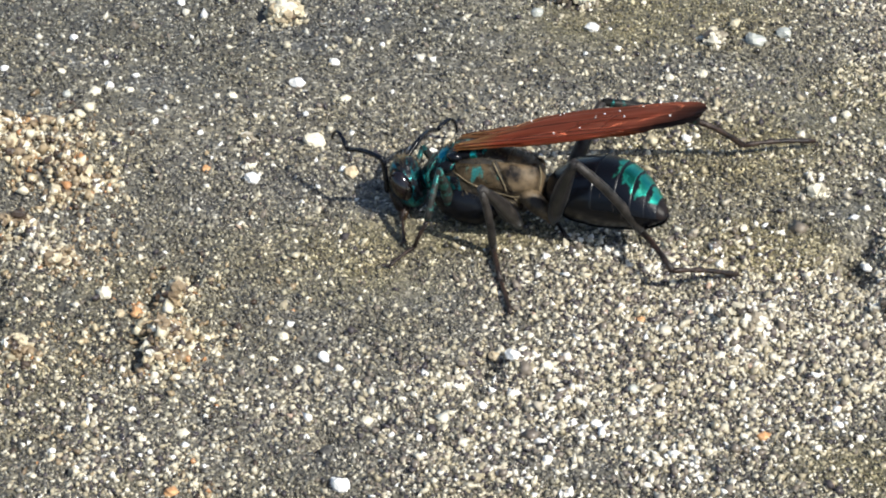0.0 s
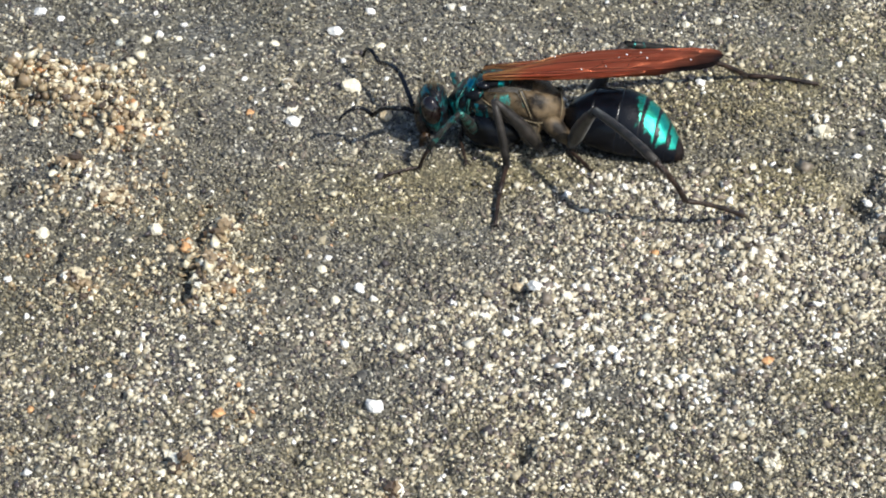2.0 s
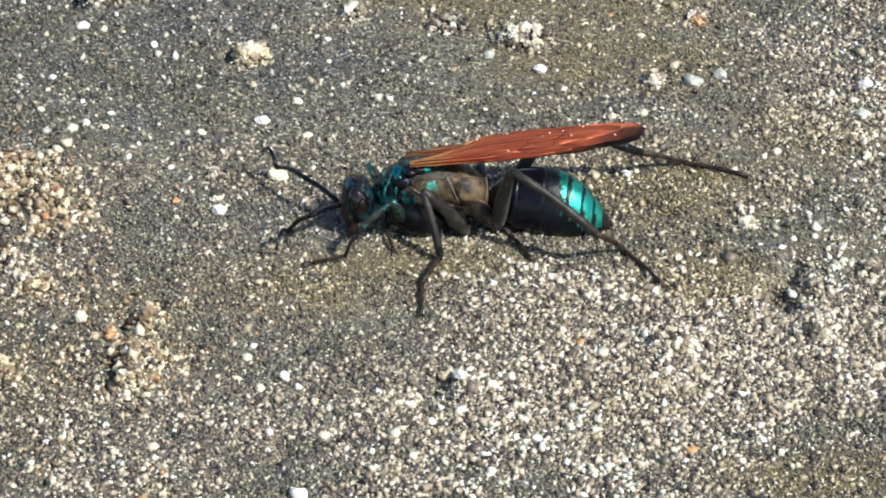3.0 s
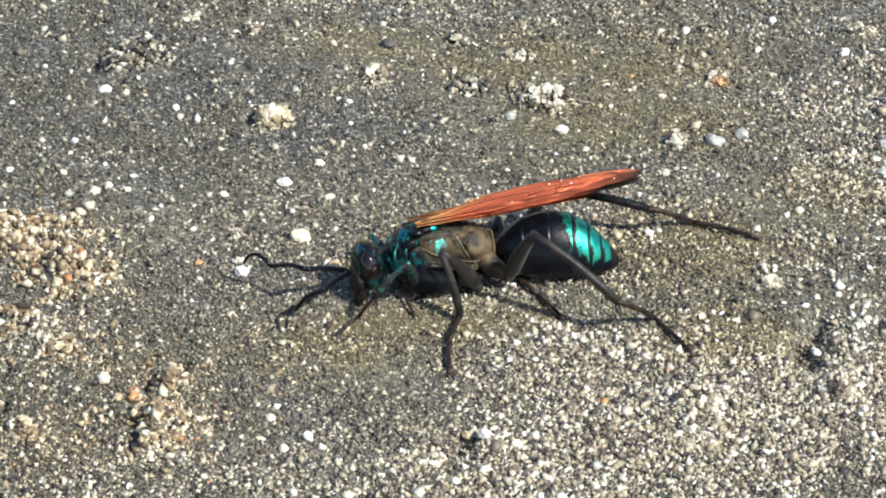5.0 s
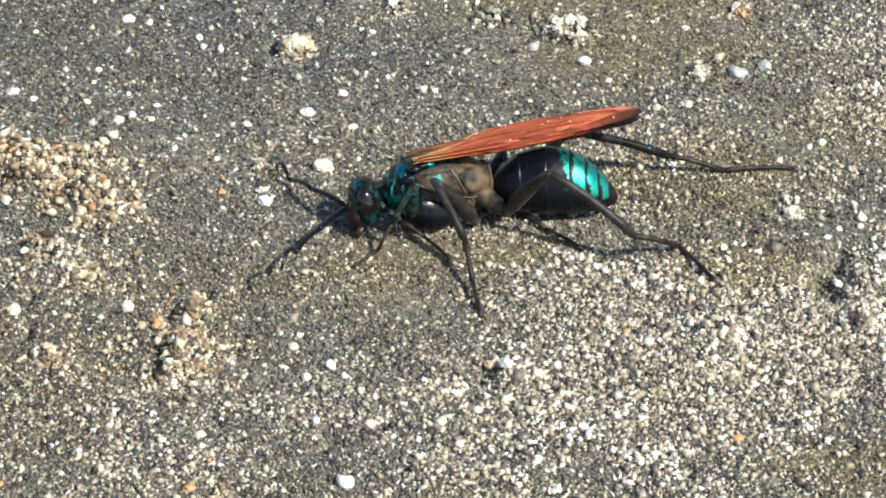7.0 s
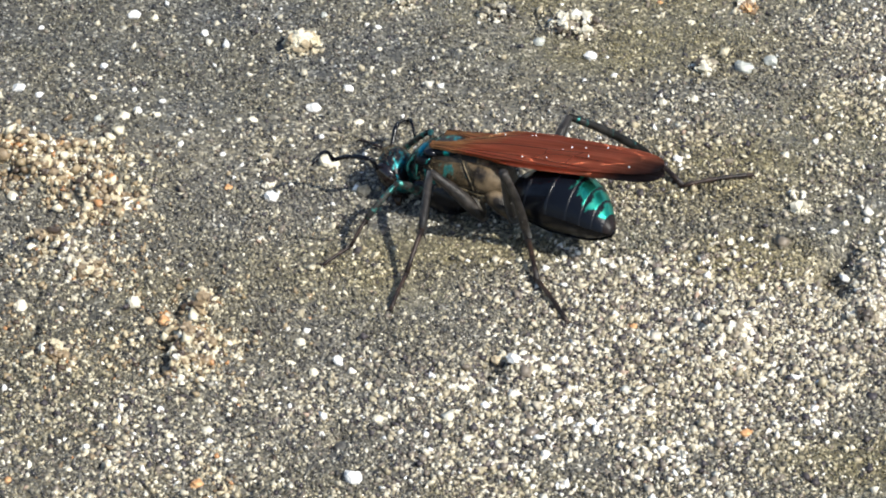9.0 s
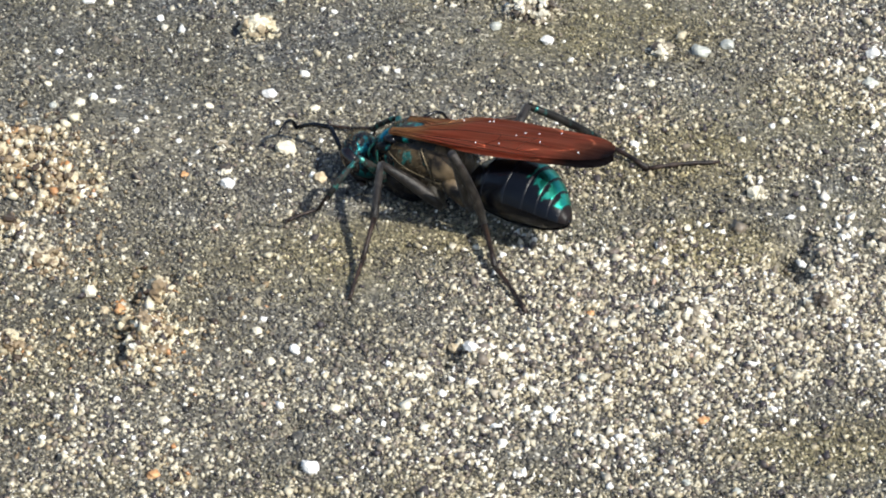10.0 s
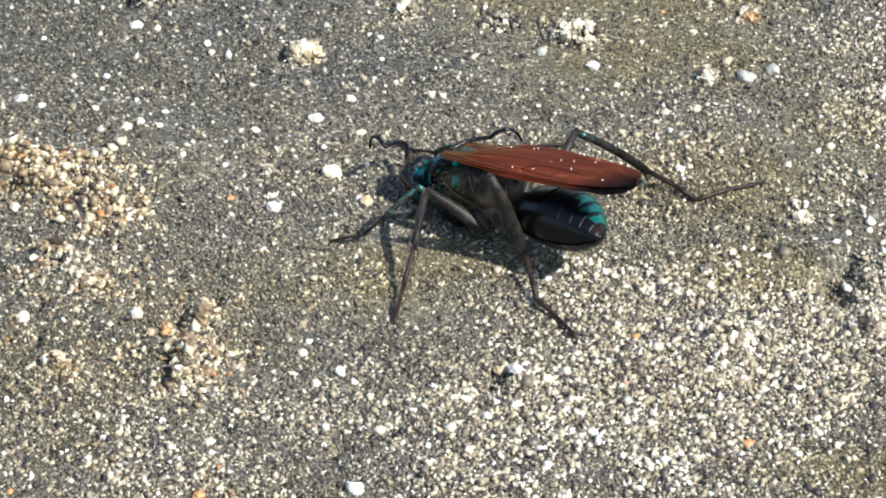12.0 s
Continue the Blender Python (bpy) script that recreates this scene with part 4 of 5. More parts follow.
LEFT_HIND_EARLY = [
    (0.0, 8.6, -22.7, 15.6, 16.6, -20.8, 4.3, 20.0, -28.1, 3.6, 28.1, -24.4, 0.3),
    (1.5, 8.4, -21.7, 14.2, 16.4, -18.9, 3.2, 19.8, -26.2, 2.6, 28.8, -24.1, 0.3),
    (2.0, 9.0, -20.0, 13.1, 16.4, -31.6, 12.5, 20.1, -29.6, 5.5, 27.7, -26.1, 0.7),
    (2.5, 7.7, -14.8, 14.5, 18.4, -17.3, 6.2, 21.6, -13.4, -0.3, 27.4, -20.9, 0.3),
    (5.0, 7.8, -15.3, 14.0, 18.2, -18.9, 5.7, 22.8, -15.7, -0.3, 28.0, -23.6, 0.3),
    (5.5, 7.4, -16.7, 13.5, 15.8, -11.9, 3.5, 20.7, -18.1, 1.7, 28.3, -23.7, 0.3),
    (6.5, 6.2, -17.6, 13.7, 17.3, -19.7, 5.9, 21.9, -16.3, 0.2, 28.4, -23.4, 0.3),
    (7.0, 7.2, -16.0, 13.1, 17.7, -18.2, 4.5, 22.9, -15.2, -1.0, 28.2, -23.0, 0.4),
]
LEFT_HIND_LATE = [
    (9.0, -0.3, -20.7, 15.5, 2.8, -16.3, 2.8, 4.2, -24.2, 0.7, 8.0, -33.0, 0.3),
    (9.5, -0.9, -20.0, 16.0, 2.7, -16.3, 3.2, 4.2, -24.1, 1.3, 7.6, -33.0, 0.3),
    (10.5, -1.8, -20.3, 16.2, 2.6, -17.5, 3.5, 4.4, -25.2, 0.9, 8.8, -33.6, 0.3),
    (11.0, -2.3, -20.3, 16.3, 2.2, -17.9, 3.5, 4.1, -25.5, 1.2, 9.4, -33.5, 0.3),
    (12.0, -2.3, -21.0, 16.7, 2.0, -18.8, 3.8, 3.8, -26.2, 0.9, 8.8, -34.3, 0.3),
]
RIGHT_HIND_EARLY = [
    (0.0, 12.3, -5.6, 13.0, 24.5, -1.8, 7.8, 30.6, 0.4, 2.8, 39.9, 2.8, 1.9),
    (1.5, 12.8, -3.6, 12.5, 23.6, 2.5, 6.5, 28.9, 4.5, 0.7, 38.4, 4.5, 0.3),
    (2.5, 13.5, -0.7, 11.4, 25.4, 2.9, 5.5, 30.2, 6.7, 0.2, 39.8, 5.0, 0.3),
    (5.0, 9.8, 6.8, 6.4, 23.4, 4.2, 5.3, 29.2, 7.0, 0.2, 38.1, 3.6, 0.3),
    (5.5, 8.4, 7.2, 3.9, 22.1, 4.7, 4.0, 29.5, 5.2, 0.5, 39.1, 4.6, 0.3),
    (6.5, 8.7, 4.0, 6.4, 22.7, 3.9, 4.1, 30.8, 3.3, 1.5, 40.3, 4.8, 0.3),
    (7.0, 9.5, 3.2, 7.0, 23.0, 2.8, 3.7, 30.9, 3.0, 1.0, 40.5, 4.2, 0.3),
]
RIGHT_HIND_LATE = [
    (9.0, 8.5, 1.3, 9.5, 19.4, 4.9, 1.9, 24.1, -1.6, -0.1, 33.7, 0.4, 0.3),
    (9.5, 8.6, 1.2, 9.4, 19.3, 4.4, 1.4, 25.1, -1.3, 0.6, 34.7, -0.1, 0.3),
    (10.5, 8.9, 0.2, 9.3, 19.3, 4.6, 1.4, 25.2, -1.0, 0.7, 34.9, 0.0, 0.3),
    (11.0, 9.0, -0.5, 9.6, 19.0, 4.1, 1.3, 24.9, -1.5, 1.1, 34.4, -0.9, 0.3),
    (12.0, 8.9, -2.5, 11.1, 18.9, 1.7, 2.7, 25.6, -2.7, 0.8, 34.5, 0.8, 0.3),
]
RIGHT_MIDDLE_EARLY = [
    (0.0, -2.8, -8.3, 8.6, 1.5, -14.0, 2.9, 5.0, -10.6, -0.8, 7.8, -16.4, 0.3),
    (1.5, 0.8, -0.4, 5.6, 0.9, -6.0, -1.5, 3.7, -11.3, 0.1, 7.4, -16.6, 0.4),
    (2.5, 3.7, 4.0, 2.6, 4.6, -3.7, -2.2, 7.1, -9.1, -0.4, 9.9, -15.0, 0.3),
    (5.0, 2.9, 3.3, 3.7, 4.5, -4.6, -0.5, 8.3, -9.6, -0.5, 11.5, -15.2, 0.3),
    (5.5, 2.2, 2.7, 3.7, 4.9, -4.6, -1.0, 8.2, -9.8, -0.1, 11.3, -15.6, 0.3),
    (6.5, 0.7, 1.4, 3.3, 5.1, -5.0, -1.5, 8.0, -10.3, -0.2, 11.5, -15.8, 0.3),
    (7.0, 0.5, 1.7, 4.6, 2.2, -6.1, 0.2, 6.5, -10.6, 0.4, 11.2, -15.2, 0.3),
]
RIGHT_MIDDLE_LATE = [
    (9.0, 0.2, 0.7, 7.4, 7.5, 2.6, 2.4, 9.3, 8.3, 1.0, 2.9, 9.7, 0.3),
    (9.5, 1.2, 0.6, 7.2, 5.9, 6.7, 2.6, 9.0, 11.8, 1.0, 2.6, 10.5, 0.3),
    (10.5, 2.4, -0.4, 7.4, 6.1, 6.4, 2.7, 8.8, 11.7, 1.0, 2.5, 9.7, 0.3),
    (11.0, 2.2, -0.7, 7.4, 6.0, 5.9, 2.7, 8.9, 11.2, 1.0, 2.4, 10.0, 0.3),
    (12.0, 4.1, -1.9, 7.4, 7.2, 5.1, 2.7, 9.2, 10.7, 1.0, 2.6, 10.2, 0.3),
]
RIGHT_FORE_EARLY = [
    (0.0, -9.7, -4.6, 5.3, -11.4, -9.9, 2.4, -12.4, -13.6, 0.8, -12.0, -18.1, 0.3),
    (1.5, -9.1, -1.8, 5.5, -7.4, -7.0, 2.3, -9.1, -10.6, 1.3, -8.1, -15.0, 0.3),
    (2.5, -10.8, -0.4, 5.8, -8.6, -5.2, 2.3, -8.9, -9.1, 1.4, -7.7, -13.5, 0.3),
    (5.0, -13.9, -2.3, 4.9, -10.1, -6.6, 2.3, -9.7, -10.5, 1.1, -7.9, -14.7, 0.3),
    (5.5, -14.3, -2.9, 5.2, -10.0, -6.4, 2.3, -9.7, -10.3, 1.0, -8.3, -14.6, 0.3),
    (6.5, -17.9, -10.1, 5.5, -13.1, -13.3, 2.7, -10.1, -15.7, 1.2, -6.5, -18.6, 0.3),
    (7.0, -18.3, -9.9, 6.0, -13.2, -12.2, 3.1, -9.8, -14.0, 1.5, -6.6, -17.2, 0.3),
]
RIGHT_FORE_LATE = [
    (9.0, -10.0, 2.1, 6.8, -14.0, 4.4, 2.5, -16.6, 7.2, 1.0, -19.9, 10.4, 0.3),
    (9.5, -9.2, 2.5, 6.4, -12.5, 6.3, 2.7, -15.2, 8.9, 1.0, -19.4, 10.6, 0.3),
    (10.5, -8.0, 2.4, 6.3, -11.8, 6.0, 2.7, -14.8, 8.2, 1.0, -19.0, 9.8, 0.3),
    (11.0, -8.4, 2.1, 6.2, -12.1, 5.8, 2.7, -15.0, 8.1, 1.0, -19.2, 10.0, 0.3),
    (12.0, -6.2, 2.3, 5.9, -9.9, 6.3, 2.7, -12.6, 8.9, 1.0, -16.3, 11.6, 0.3),
]
LEFT_ANTENNA_EARLY = [
    (0.0, -14.6, -14.2, 11.1, -18.5, -9.7, 8.3, -20.9, -5.7, 7.4),
    (1.5, -15.5, -13.6, 11.0, -19.1, -8.8, 8.1, -22.4, -5.5, 7.8),
    (2.5, -18.3, -15.2, 7.7, -21.2, -11.8, 3.0, -22.8, -16.1, 3.0),
    (5.0, -20.4, -17.5, 6.0, -23.3, -14.4, 1.2, -24.7, -18.8, 1.2),
    (5.5, -23.6, -14.7, 6.9, -28.3, -12.2, 3.2, -30.2, -16.4, 2.9),
    (6.0, -21.9, -19.0, 5.8, -24.0, -25.1, 4.8, -21.7, -24.0, 1.0),
    (6.5, -22.1, -19.7, 7.5, -25.5, -18.9, 2.1, -24.5, -23.4, 1.8),
    (7.0, -23.7, -18.4, 5.1, -26.2, -24.3, 5.4, -27.7, -28.5, 5.7),
]
LEFT_ANTENNA_LATE = [
    (9.0, -17.9, -7.4, 9.1, -22.8, -4.0, 6.3, -25.6, -7.4, 7.6),
    (9.5, -17.3, -4.4, 9.8, -22.4, -0.4, 8.6, -25.4, 2.5, 6.7),
    (10.0, -17.6, 3.5, 4.1, -22.5, 7.4, 2.1, -25.0, 3.7, 3.3),
    (10.5, -15.1, 2.8, 6.9, -19.0, 7.7, 8.7, -20.8, 11.1, 6.1),
    (11.0, -14.9, 2.5, 6.7, -19.3, 7.0, 8.7, -20.4, 10.1, 5.5),
    (12.0, -13.7, 4.7, 4.4, -16.5, -0.1, 7.6, -18.6, 3.3, 5.3),
]
RIGHT_ANTENNA_EARLY = [
    (0.0, -10.2, -4.7, 7.1, -8.1, 1.0, 4.6, -5.6, 4.1, 2.3),
    (1.5, -14.2, -1.3, 6.7, -15.9, 4.9, 5.3, -18.4, 7.8, 2.8),
    (2.5, -19.0, -1.9, 5.0, -22.7, 3.3, 3.5, -24.5, 7.5, 3.4),
    (5.0, -22.6, -13.5, 7.0, -27.1, -9.3, 4.7, -30.9, -7.0, 3.8),
    (5.5, -22.6, -5.7, 4.0, -28.2, -2.4, 3.2, -32.0, 0.1, 3.6),
    (6.0, -23.5, -7.1, 3.6, -27.9, -2.5, 2.2, -31.5, 0.3, 1.6),
    (6.5, -23.1, -6.8, 4.0, -27.2, -1.8, 3.5, -29.7, 2.1, 3.6),
    (7.0, -24.5, -5.6, 3.2, -27.9, -0.5, 1.3, -30.1, 3.4, 0.3),
]
RIGHT_ANTENNA_LATE = [
    (9.0, -14.8, 2.7, 7.3, -13.4, 8.4, 4.4, -12.2, 3.9, 4.9),
    (9.5, -11.2, 1.9, 7.2, -5.9, 5.8, 7.4, -2.3, 3.0, 7.3),
    (10.0, -9.7, 3.0, 4.8, -5.5, 7.7, 3.3, -2.1, 9.7, 1.0),
    (10.5, -10.3, 2.5, 7.2, -6.2, 7.6, 7.1, -3.9, 3.6, 7.4),
    (11.0, -10.7, 2.2, 7.3, -6.5, 7.2, 7.2, -4.0, 3.4, 7.4),
    (12.0, -7.4, 0.3, 7.2, -2.1, 4.0, 6.6, 2.2, 5.1, 5.3),
]

wasp = tagged(new("wasp"), "blue-black spider wasp with rust-red wings standing on sand", "wasp")
wasp.empty_display_size = 0.01

# thorax
MESOTHORAX = [(-4.6, 0.2, 2.0, 2.9, 3.2), (-3.2, 0.2, 2.8, 3.6, 3.9), (0, 0.1, 3.2, 4.0, 4.2), (3.0, 0.0, 3.0, 3.8, 4.0), (5.2, -0.2, 2.1, 2.9, 3.2), (6.0, -0.4, 1.1, 1.8, 2.0)]
PROPODEUM = [(-8.0, -0.8, 0.8, 0.8, 1.0), (-7.3, -0.4, 2.1, 2.4, 2.2), (-5.4, 0.0, 3.0, 3.2, 3.0), (-3.6, 0.2, 3.1, 3.5, 3.4), (-2.6, 0.2, 2.4, 2.9, 3.0)]


def thorax_side(x, z):
    """Half width of the thorax at x and z."""
    out = 0.0
    for keys in (MESOTHORAX, PROPODEUM):
        if keys[0][0] < x < keys[-1][0]:
            zc, wide, up, down = hermite(keys, x)
            k = abs((z - zc) / (up if z > zc else down))
            out = max(out, wide * max(0.0, 1 - k ** 2.2) ** (1 / 2.2))
    return max(out, 1.3)


def flank_panel(name, side, corners, bulge, mat, label=""):
    """A plate on the thorax side between four corners (x, z), bulged, with a sunken seam round it."""
    bm = bmesh.new()
    n = 12
    (ax, az), (bx, bz), (cx, cz), (dx, dz) = corners
    grid = []
    for i in range(n + 1):
        u = i / n
        row = []
        for j in range(n + 1):
            v = j / n
            x = (1 - v) * ((1 - u) * ax + u * bx) + v * ((1 - u) * dx + u * cx)
            z = (1 - v) * ((1 - u) * az + u * bz) + v * ((1 - u) * dz + u * cz)
            edge = min(1.0, 7 * min(u, 1 - u)) * min(1.0, 7 * min(v, 1 - v))
            y = thorax_side(x, z) * 1.01 + bulge * edge ** 0.5 - 0.12 + 0.1 * noise.noise(Vector((x * 0.9, z * 0.9, bulge * 30)))
            row.append(bm.verts.new((x * MM, y * side * MM, z * MM)))
        grid.append(row)
    for a, b in zip(grid, grid[1:]):
        for j in range(n):
            bm.faces.new((a[j], a[j + 1], b[j + 1], b[j]))
    bmesh.ops.recalc_face_normals(bm, faces=bm.faces)
    bmesh.ops.solidify(bm, geom=bm.faces[:], thickness=0.3 * MM)
    return part(name, bm, mat, wasp, label)


part("mesothorax", spindle(MESOTHORAX), "leg_brown", wasp, "dark brown middle body")
part("scutum", spindle([(-1.2, 3.4, 1.4, 0.6, 0.8), (0.4, 3.5, 2.5, 0.95, 1.0), (2.6, 3.2, 2.8, 1.0, 1.0), (4.2, 2.7, 2.3, 0.7, 1.0), (5.0, 2.3, 1.0, 0.3, 0.6)], 16, 24), "teal", wasp, "teal iridescent back plate")
part("propodeum", spindle(PROPODEUM), "brown", wasp)
part("pronotum", spindle([(3.9, 0.6, 2.6, 3.1, 2.4), (4.8, 0.5, 3.0, 2.9, 2.9), (6.2, 0.1, 2.5, 2.1, 2.4), (7.2, -0.4, 1.6, 1.3, 1.6), (7.8, -0.6, 0.8, 0.7, 0.9)]), "teal", wasp, "teal iridescent collar")
for side, name in ((1, "left"), (-1, "right")):
    part("lobe", blob((4.1, 2.75 * side, 1.7), (1.3, 0.5, 0.8), (0, 20, 0), 2), "teal", wasp, "green-blue shoulder lobe")
    part("wing_cover", blob((3.1, 2.6 * side, 3.1), (1.0, 0.7, 0.6), (0, 0, 0), 2), "black", wasp)
    flank_panel("side_plate", side, ((3.7, 2.3), (-1.4, 2.7), (-3.7, -1.1), (1.8, -0.2)), 0.25, "flank", "brown side plate with a teal tinge")
    flank_panel("side_plate", side, ((-1.9, 2.9), (-7.2, 2.5), (-7.4, -0.5), (-4.0, -1.1)), 0.3, "brown", "golden-brown rear side plate")
    flank_panel("side_plate", side, ((1.9, -0.7), (-3.5, -1.5), (-4.6, -3.2), (0.6, -3.0)), 0.15, "brown", "golden-brown lower side plate")
    flank_panel("side_plate", side, ((5.0, 0.9), (2.4, 0.6), (1.6, -2.4), (4.0, -2.2)), 0.2, "head", "blue-black front side plate")
    y = thorax_side(-3.9, -2.4) * side
    part("spiracle_knob", blob((-3.9, y + 0.25 * side, -2.5), (0.95, 0.4, 0.95), (0, 0, 0), 2), "brown", wasp)
    part("spiracle_knob", blob((-3.9, y + 0.55 * side, -2.5), (0.5, 0.3, 0.5), (0, 0, 0), 2), "ridge", wasp, "pale round knob")
    part("breast_plate", blob((1.6, 1.7 * side, -3.0), (4.2, 1.9, 2.7), (0, -12, 0), 3, 0.1, 7), "black", wasp)
    for top, low, r, mat in (((4.6, 2.0, -1.2), (3.7, 2.4, -3.7), 1.5, "black"), ((-2.6, 2.3, -2.2), (-5.1, 2.6, -5.1), 1.25, "leg_brown"), ((-5.4, 2.1, -0.8), (-9.3, 2.3, -4.3), 1.3, "brown")):
        bm = bmesh.new()
        a, b = Vector((top[0], top[1] * side, top[2])), Vector((low[0], low[1] * side, low[2]))
        tube(bm, [a + (b - a) * k for k in (0, 0.1, 0.3, 0.6, 0.8, 0.86, 0.95, 1.02)], [0.7 * r, 0.95 * r, 1.05 * r, 0.9 * r, 0.62 * r, 0.5 * r, 0.6 * r, 0.4 * r], 12)
        part("coxa", bm, mat, wasp)

# green-blue bands round the collar
for at_x, wide, tall in ((5.7, 2.75, 2.75), (4.3, 3.1, 3.45)):
    bm = bmesh.new()
    tube(bm, [(at_x + 0.7 * math.cos(2 * a), wide * math.cos(a), 0.1 + tall * math.sin(a)) for a in np.linspace(-0.5, math.pi + 0.5, 25)],
         [0.08 + 0.17 * math.sin(math.pi * k / 24) ** 0.4 + 0.05 * math.sin(2.3 * k) for k in range(25)], 8)
    part("collar_band", bm, "collar", wasp, "bright green-blue band on the collar")

# ridges across the side and a coat of short hairs
for side in (1, -1):
    for line in ([(3.8, 1.9), (1.4, 0.3), (-1.2, -0.7), (-4.2, -1.4), (-6.6, -1.2)], [(-7.2, 2.5), (-7.45, 1.4), (-7.5, 0.4), (-7.3, -0.6)],
                 [(-1.6, 2.9), (-2.6, 1.2), (-3.6, -0.8)], [(1.7, -0.7), (1.0, -2.0), (0.3, -3.0)], [(-4.4, -1.5), (-4.9, -2.4), (-4.8, -3.2)]):
        line = [hermite([(k, *p) for k, p in enumerate(line)], w) for w in np.linspace(0, len(line) - 1, 9)]
        bm = bmesh.new()
        tube(bm, [(x, (thorax_side(x, z) + 0.16) * side, z) for x, z in line], [0.04, 0.07, 0.09, 0.1, 0.1, 0.1, 0.09, 0.07, 0.04], 6)
        part("ridge", bm, "ridge", wasp, "tan ridge on the thorax side")
bm = bmesh.new()
rng = random.Random(5)
for k in range(900):
    x, a = rng.uniform(-7.4, 5.6), rng.uniform(-0.6, 3.74)
    w, h = (3.55, 4.1) if x > -4.5 else (3.05 - 0.35 * max(0, -5.0 - x), 3.3 - 0.5 * max(0, -5.0 - x))
    if x > 3.5:
        w, h = w - 0.5 * (x - 3.5), h - 0.6 * (x - 3.5)
    out = Vector((rng.uniform(-0.5, 0.2), math.cos(a), math.sin(a)))
    foot = Vector((x, w * 0.97 * math.cos(a), h * 0.97 * math.sin(a)))
    tube(bm, [foot, foot + out * rng.uniform(0.35, 0.8)], [0.045, 0.012], 3)
part("hair", bm, "fuzz", wasp, "short golden-grey hair")

# head, turning at the neck
NECK = Vector((7.6, 0, -0.6))
head = part("head", blob((1.9, 0, -0.5), (2.15, 3.25, 3.35), (0, 12, 0), 3), "head", wasp, "blue-black head")
part("brow", blob((1.5, 0, 1.4), (1.25, 2.2, 1.3), (0, 20, 0), 2), "head", head)
bm = bmesh.new()
rng = random.Random(12)
for k in range(420):
    a, e = rng.uniform(0, 6.283), rng.uniform(-0.5, 1.5)
    out = Vector((math.cos(e) * math.cos(a), math.cos(e) * math.sin(a), math.sin(e)))
    foot = Vector((1.9 + 1.9 * out.x, 3.05 * out.y, -0.5 + 3.0 * out.z))
    if abs(foot.y) < 2.3:
        tube(bm, [foot, foot + (out + Vector((0.4, 0, 0))) * rng.uniform(0.4, 0.9)], [0.05, 0.012], 3)
for k in range(60):
    foot = Vector((rng.uniform(2.8, 3.8), rng.uniform(-1.6, 1.6), rng.uniform(-5.0, -3.8)))
    tube(bm, [foot, foot + Vector((rng.uniform(-0.2, 0.5), rng.uniform(-0.3, 0.3), -rng.uniform(0.5, 1.1)))], [0.05, 0.012], 3)
part("hair", bm, "fuzz", head, "short golden-grey hair")
part("face", blob((3.4, 0, -2.2), (1.1, 2.1, 2.5), (0, 8, 0), 2), "face", head, "dark reddish-brown face")
for side in (1, -1):
    part("eye", blob((2.1, 2.6 * side, -0.1), (1.3, 0.95, 2.0), (0, 15, 0), 3), "eye", head, "glossy dark compound eye")
    bm = bmesh.new()
    tube(bm, [(2.8, 1.5 * side, -3.6), (3.3, 1.5 * side, -4.5), (3.6, 0.9 * side, -5.4), (3.5, 0.1 * side, -6.0)], [0.55, 0.5, 0.35, 0.08])
    part("mandible", bm, "jaw", head, "dark reddish jaw")
    bm = bmesh.new()
    tube(bm, [(2.6, 0.8 * side, -3.8), (2.7, 0.9 * side, -4.8), (2.2, 1.0 * side, -5.8), (1.8, 1.0 * side, -6.6)], [0.2, 0.18, 0.16, 0.08], 6)
    part("palp", bm, "leg", head)
for y, x in ((0, 3.0), (0.5, 2.6), (-0.5, 2.6)):
    part("ocellus", blob((x, y, 2.35), (0.22, 0.22, 0.22), (0, 0, 0), 1), "eye", head)

# abdomen, hinged at the waist: plates overlap towards the tip
WAIST = Vector((-7.6, 0, -1.0))
PROFILE = [(-17.0, -2.3, 0.08, 0.1, 0.1), (-16.8, -2.25, 0.63, 0.75, 0.75), (-16.0, -1.95, 1.34, 1.7, 1.5), (-14.6, -1.35, 2.31, 2.85, 2.5), (-12.8, -0.6, 3.19, 3.85, 3.5), (-10.6, 0.0, 3.78, 4.5, 4.15),
           (-8.0, 0.3, 4.03, 4.8, 4.5), (-4.6, 0.4, 3.61, 4.2, 4.2), (-1.8, 0.3, 2.35, 2.7, 2.8), (-0.4, 0.1, 0.92, 1.1, 1.1), (0.4, 0.0, 0.42, 0.5, 0.5), (0.8, 0.0, 0.25, 0.3, 0.3)]
abdomen = part("abdomen", spindle([(x, z, *(max(0.08, v - 0.2) for v in size)) for x, z, *size in PROFILE], 30, 28), "black", wasp, "glossy blue-black abdomen")


def tergite(x0, x1, profile, lift, name, mat, label):
    """One plate of the abdomen, a shell that stands a little off the body and ends in a lip."""
    bm = bmesh.new()
    rows, sides = [], 28
    for i, s in enumerate((0, 0.12, 0.3, 0.5, 0.7, 0.88, 1.0, 1.02)):
        x = x0 + (x1 - x0) * min(s, 1)
        zc, wide, up, down = hermite(profile, x)
        k = lift * (0.25 + 0.75 * min(1, s * 1.4)) if s < 1.01 else -0.03
        rows.append([bm.verts.new((x * MM, (wide + k) * math.cos(a) * MM, (zc + (up + k if math.sin(a) > 0 else down + k) * math.sin(a)) * MM))
                     for a in (radians(-62 + 304 * j / sides) for j in range(sides + 1))])
    for a, b in zip(rows, rows[1:]):
        for j in range(sides):
            bm.faces.new((a[j], a[j + 1], b[j + 1], b[j]))
    return part(name, bm, mat, abdomen, label)


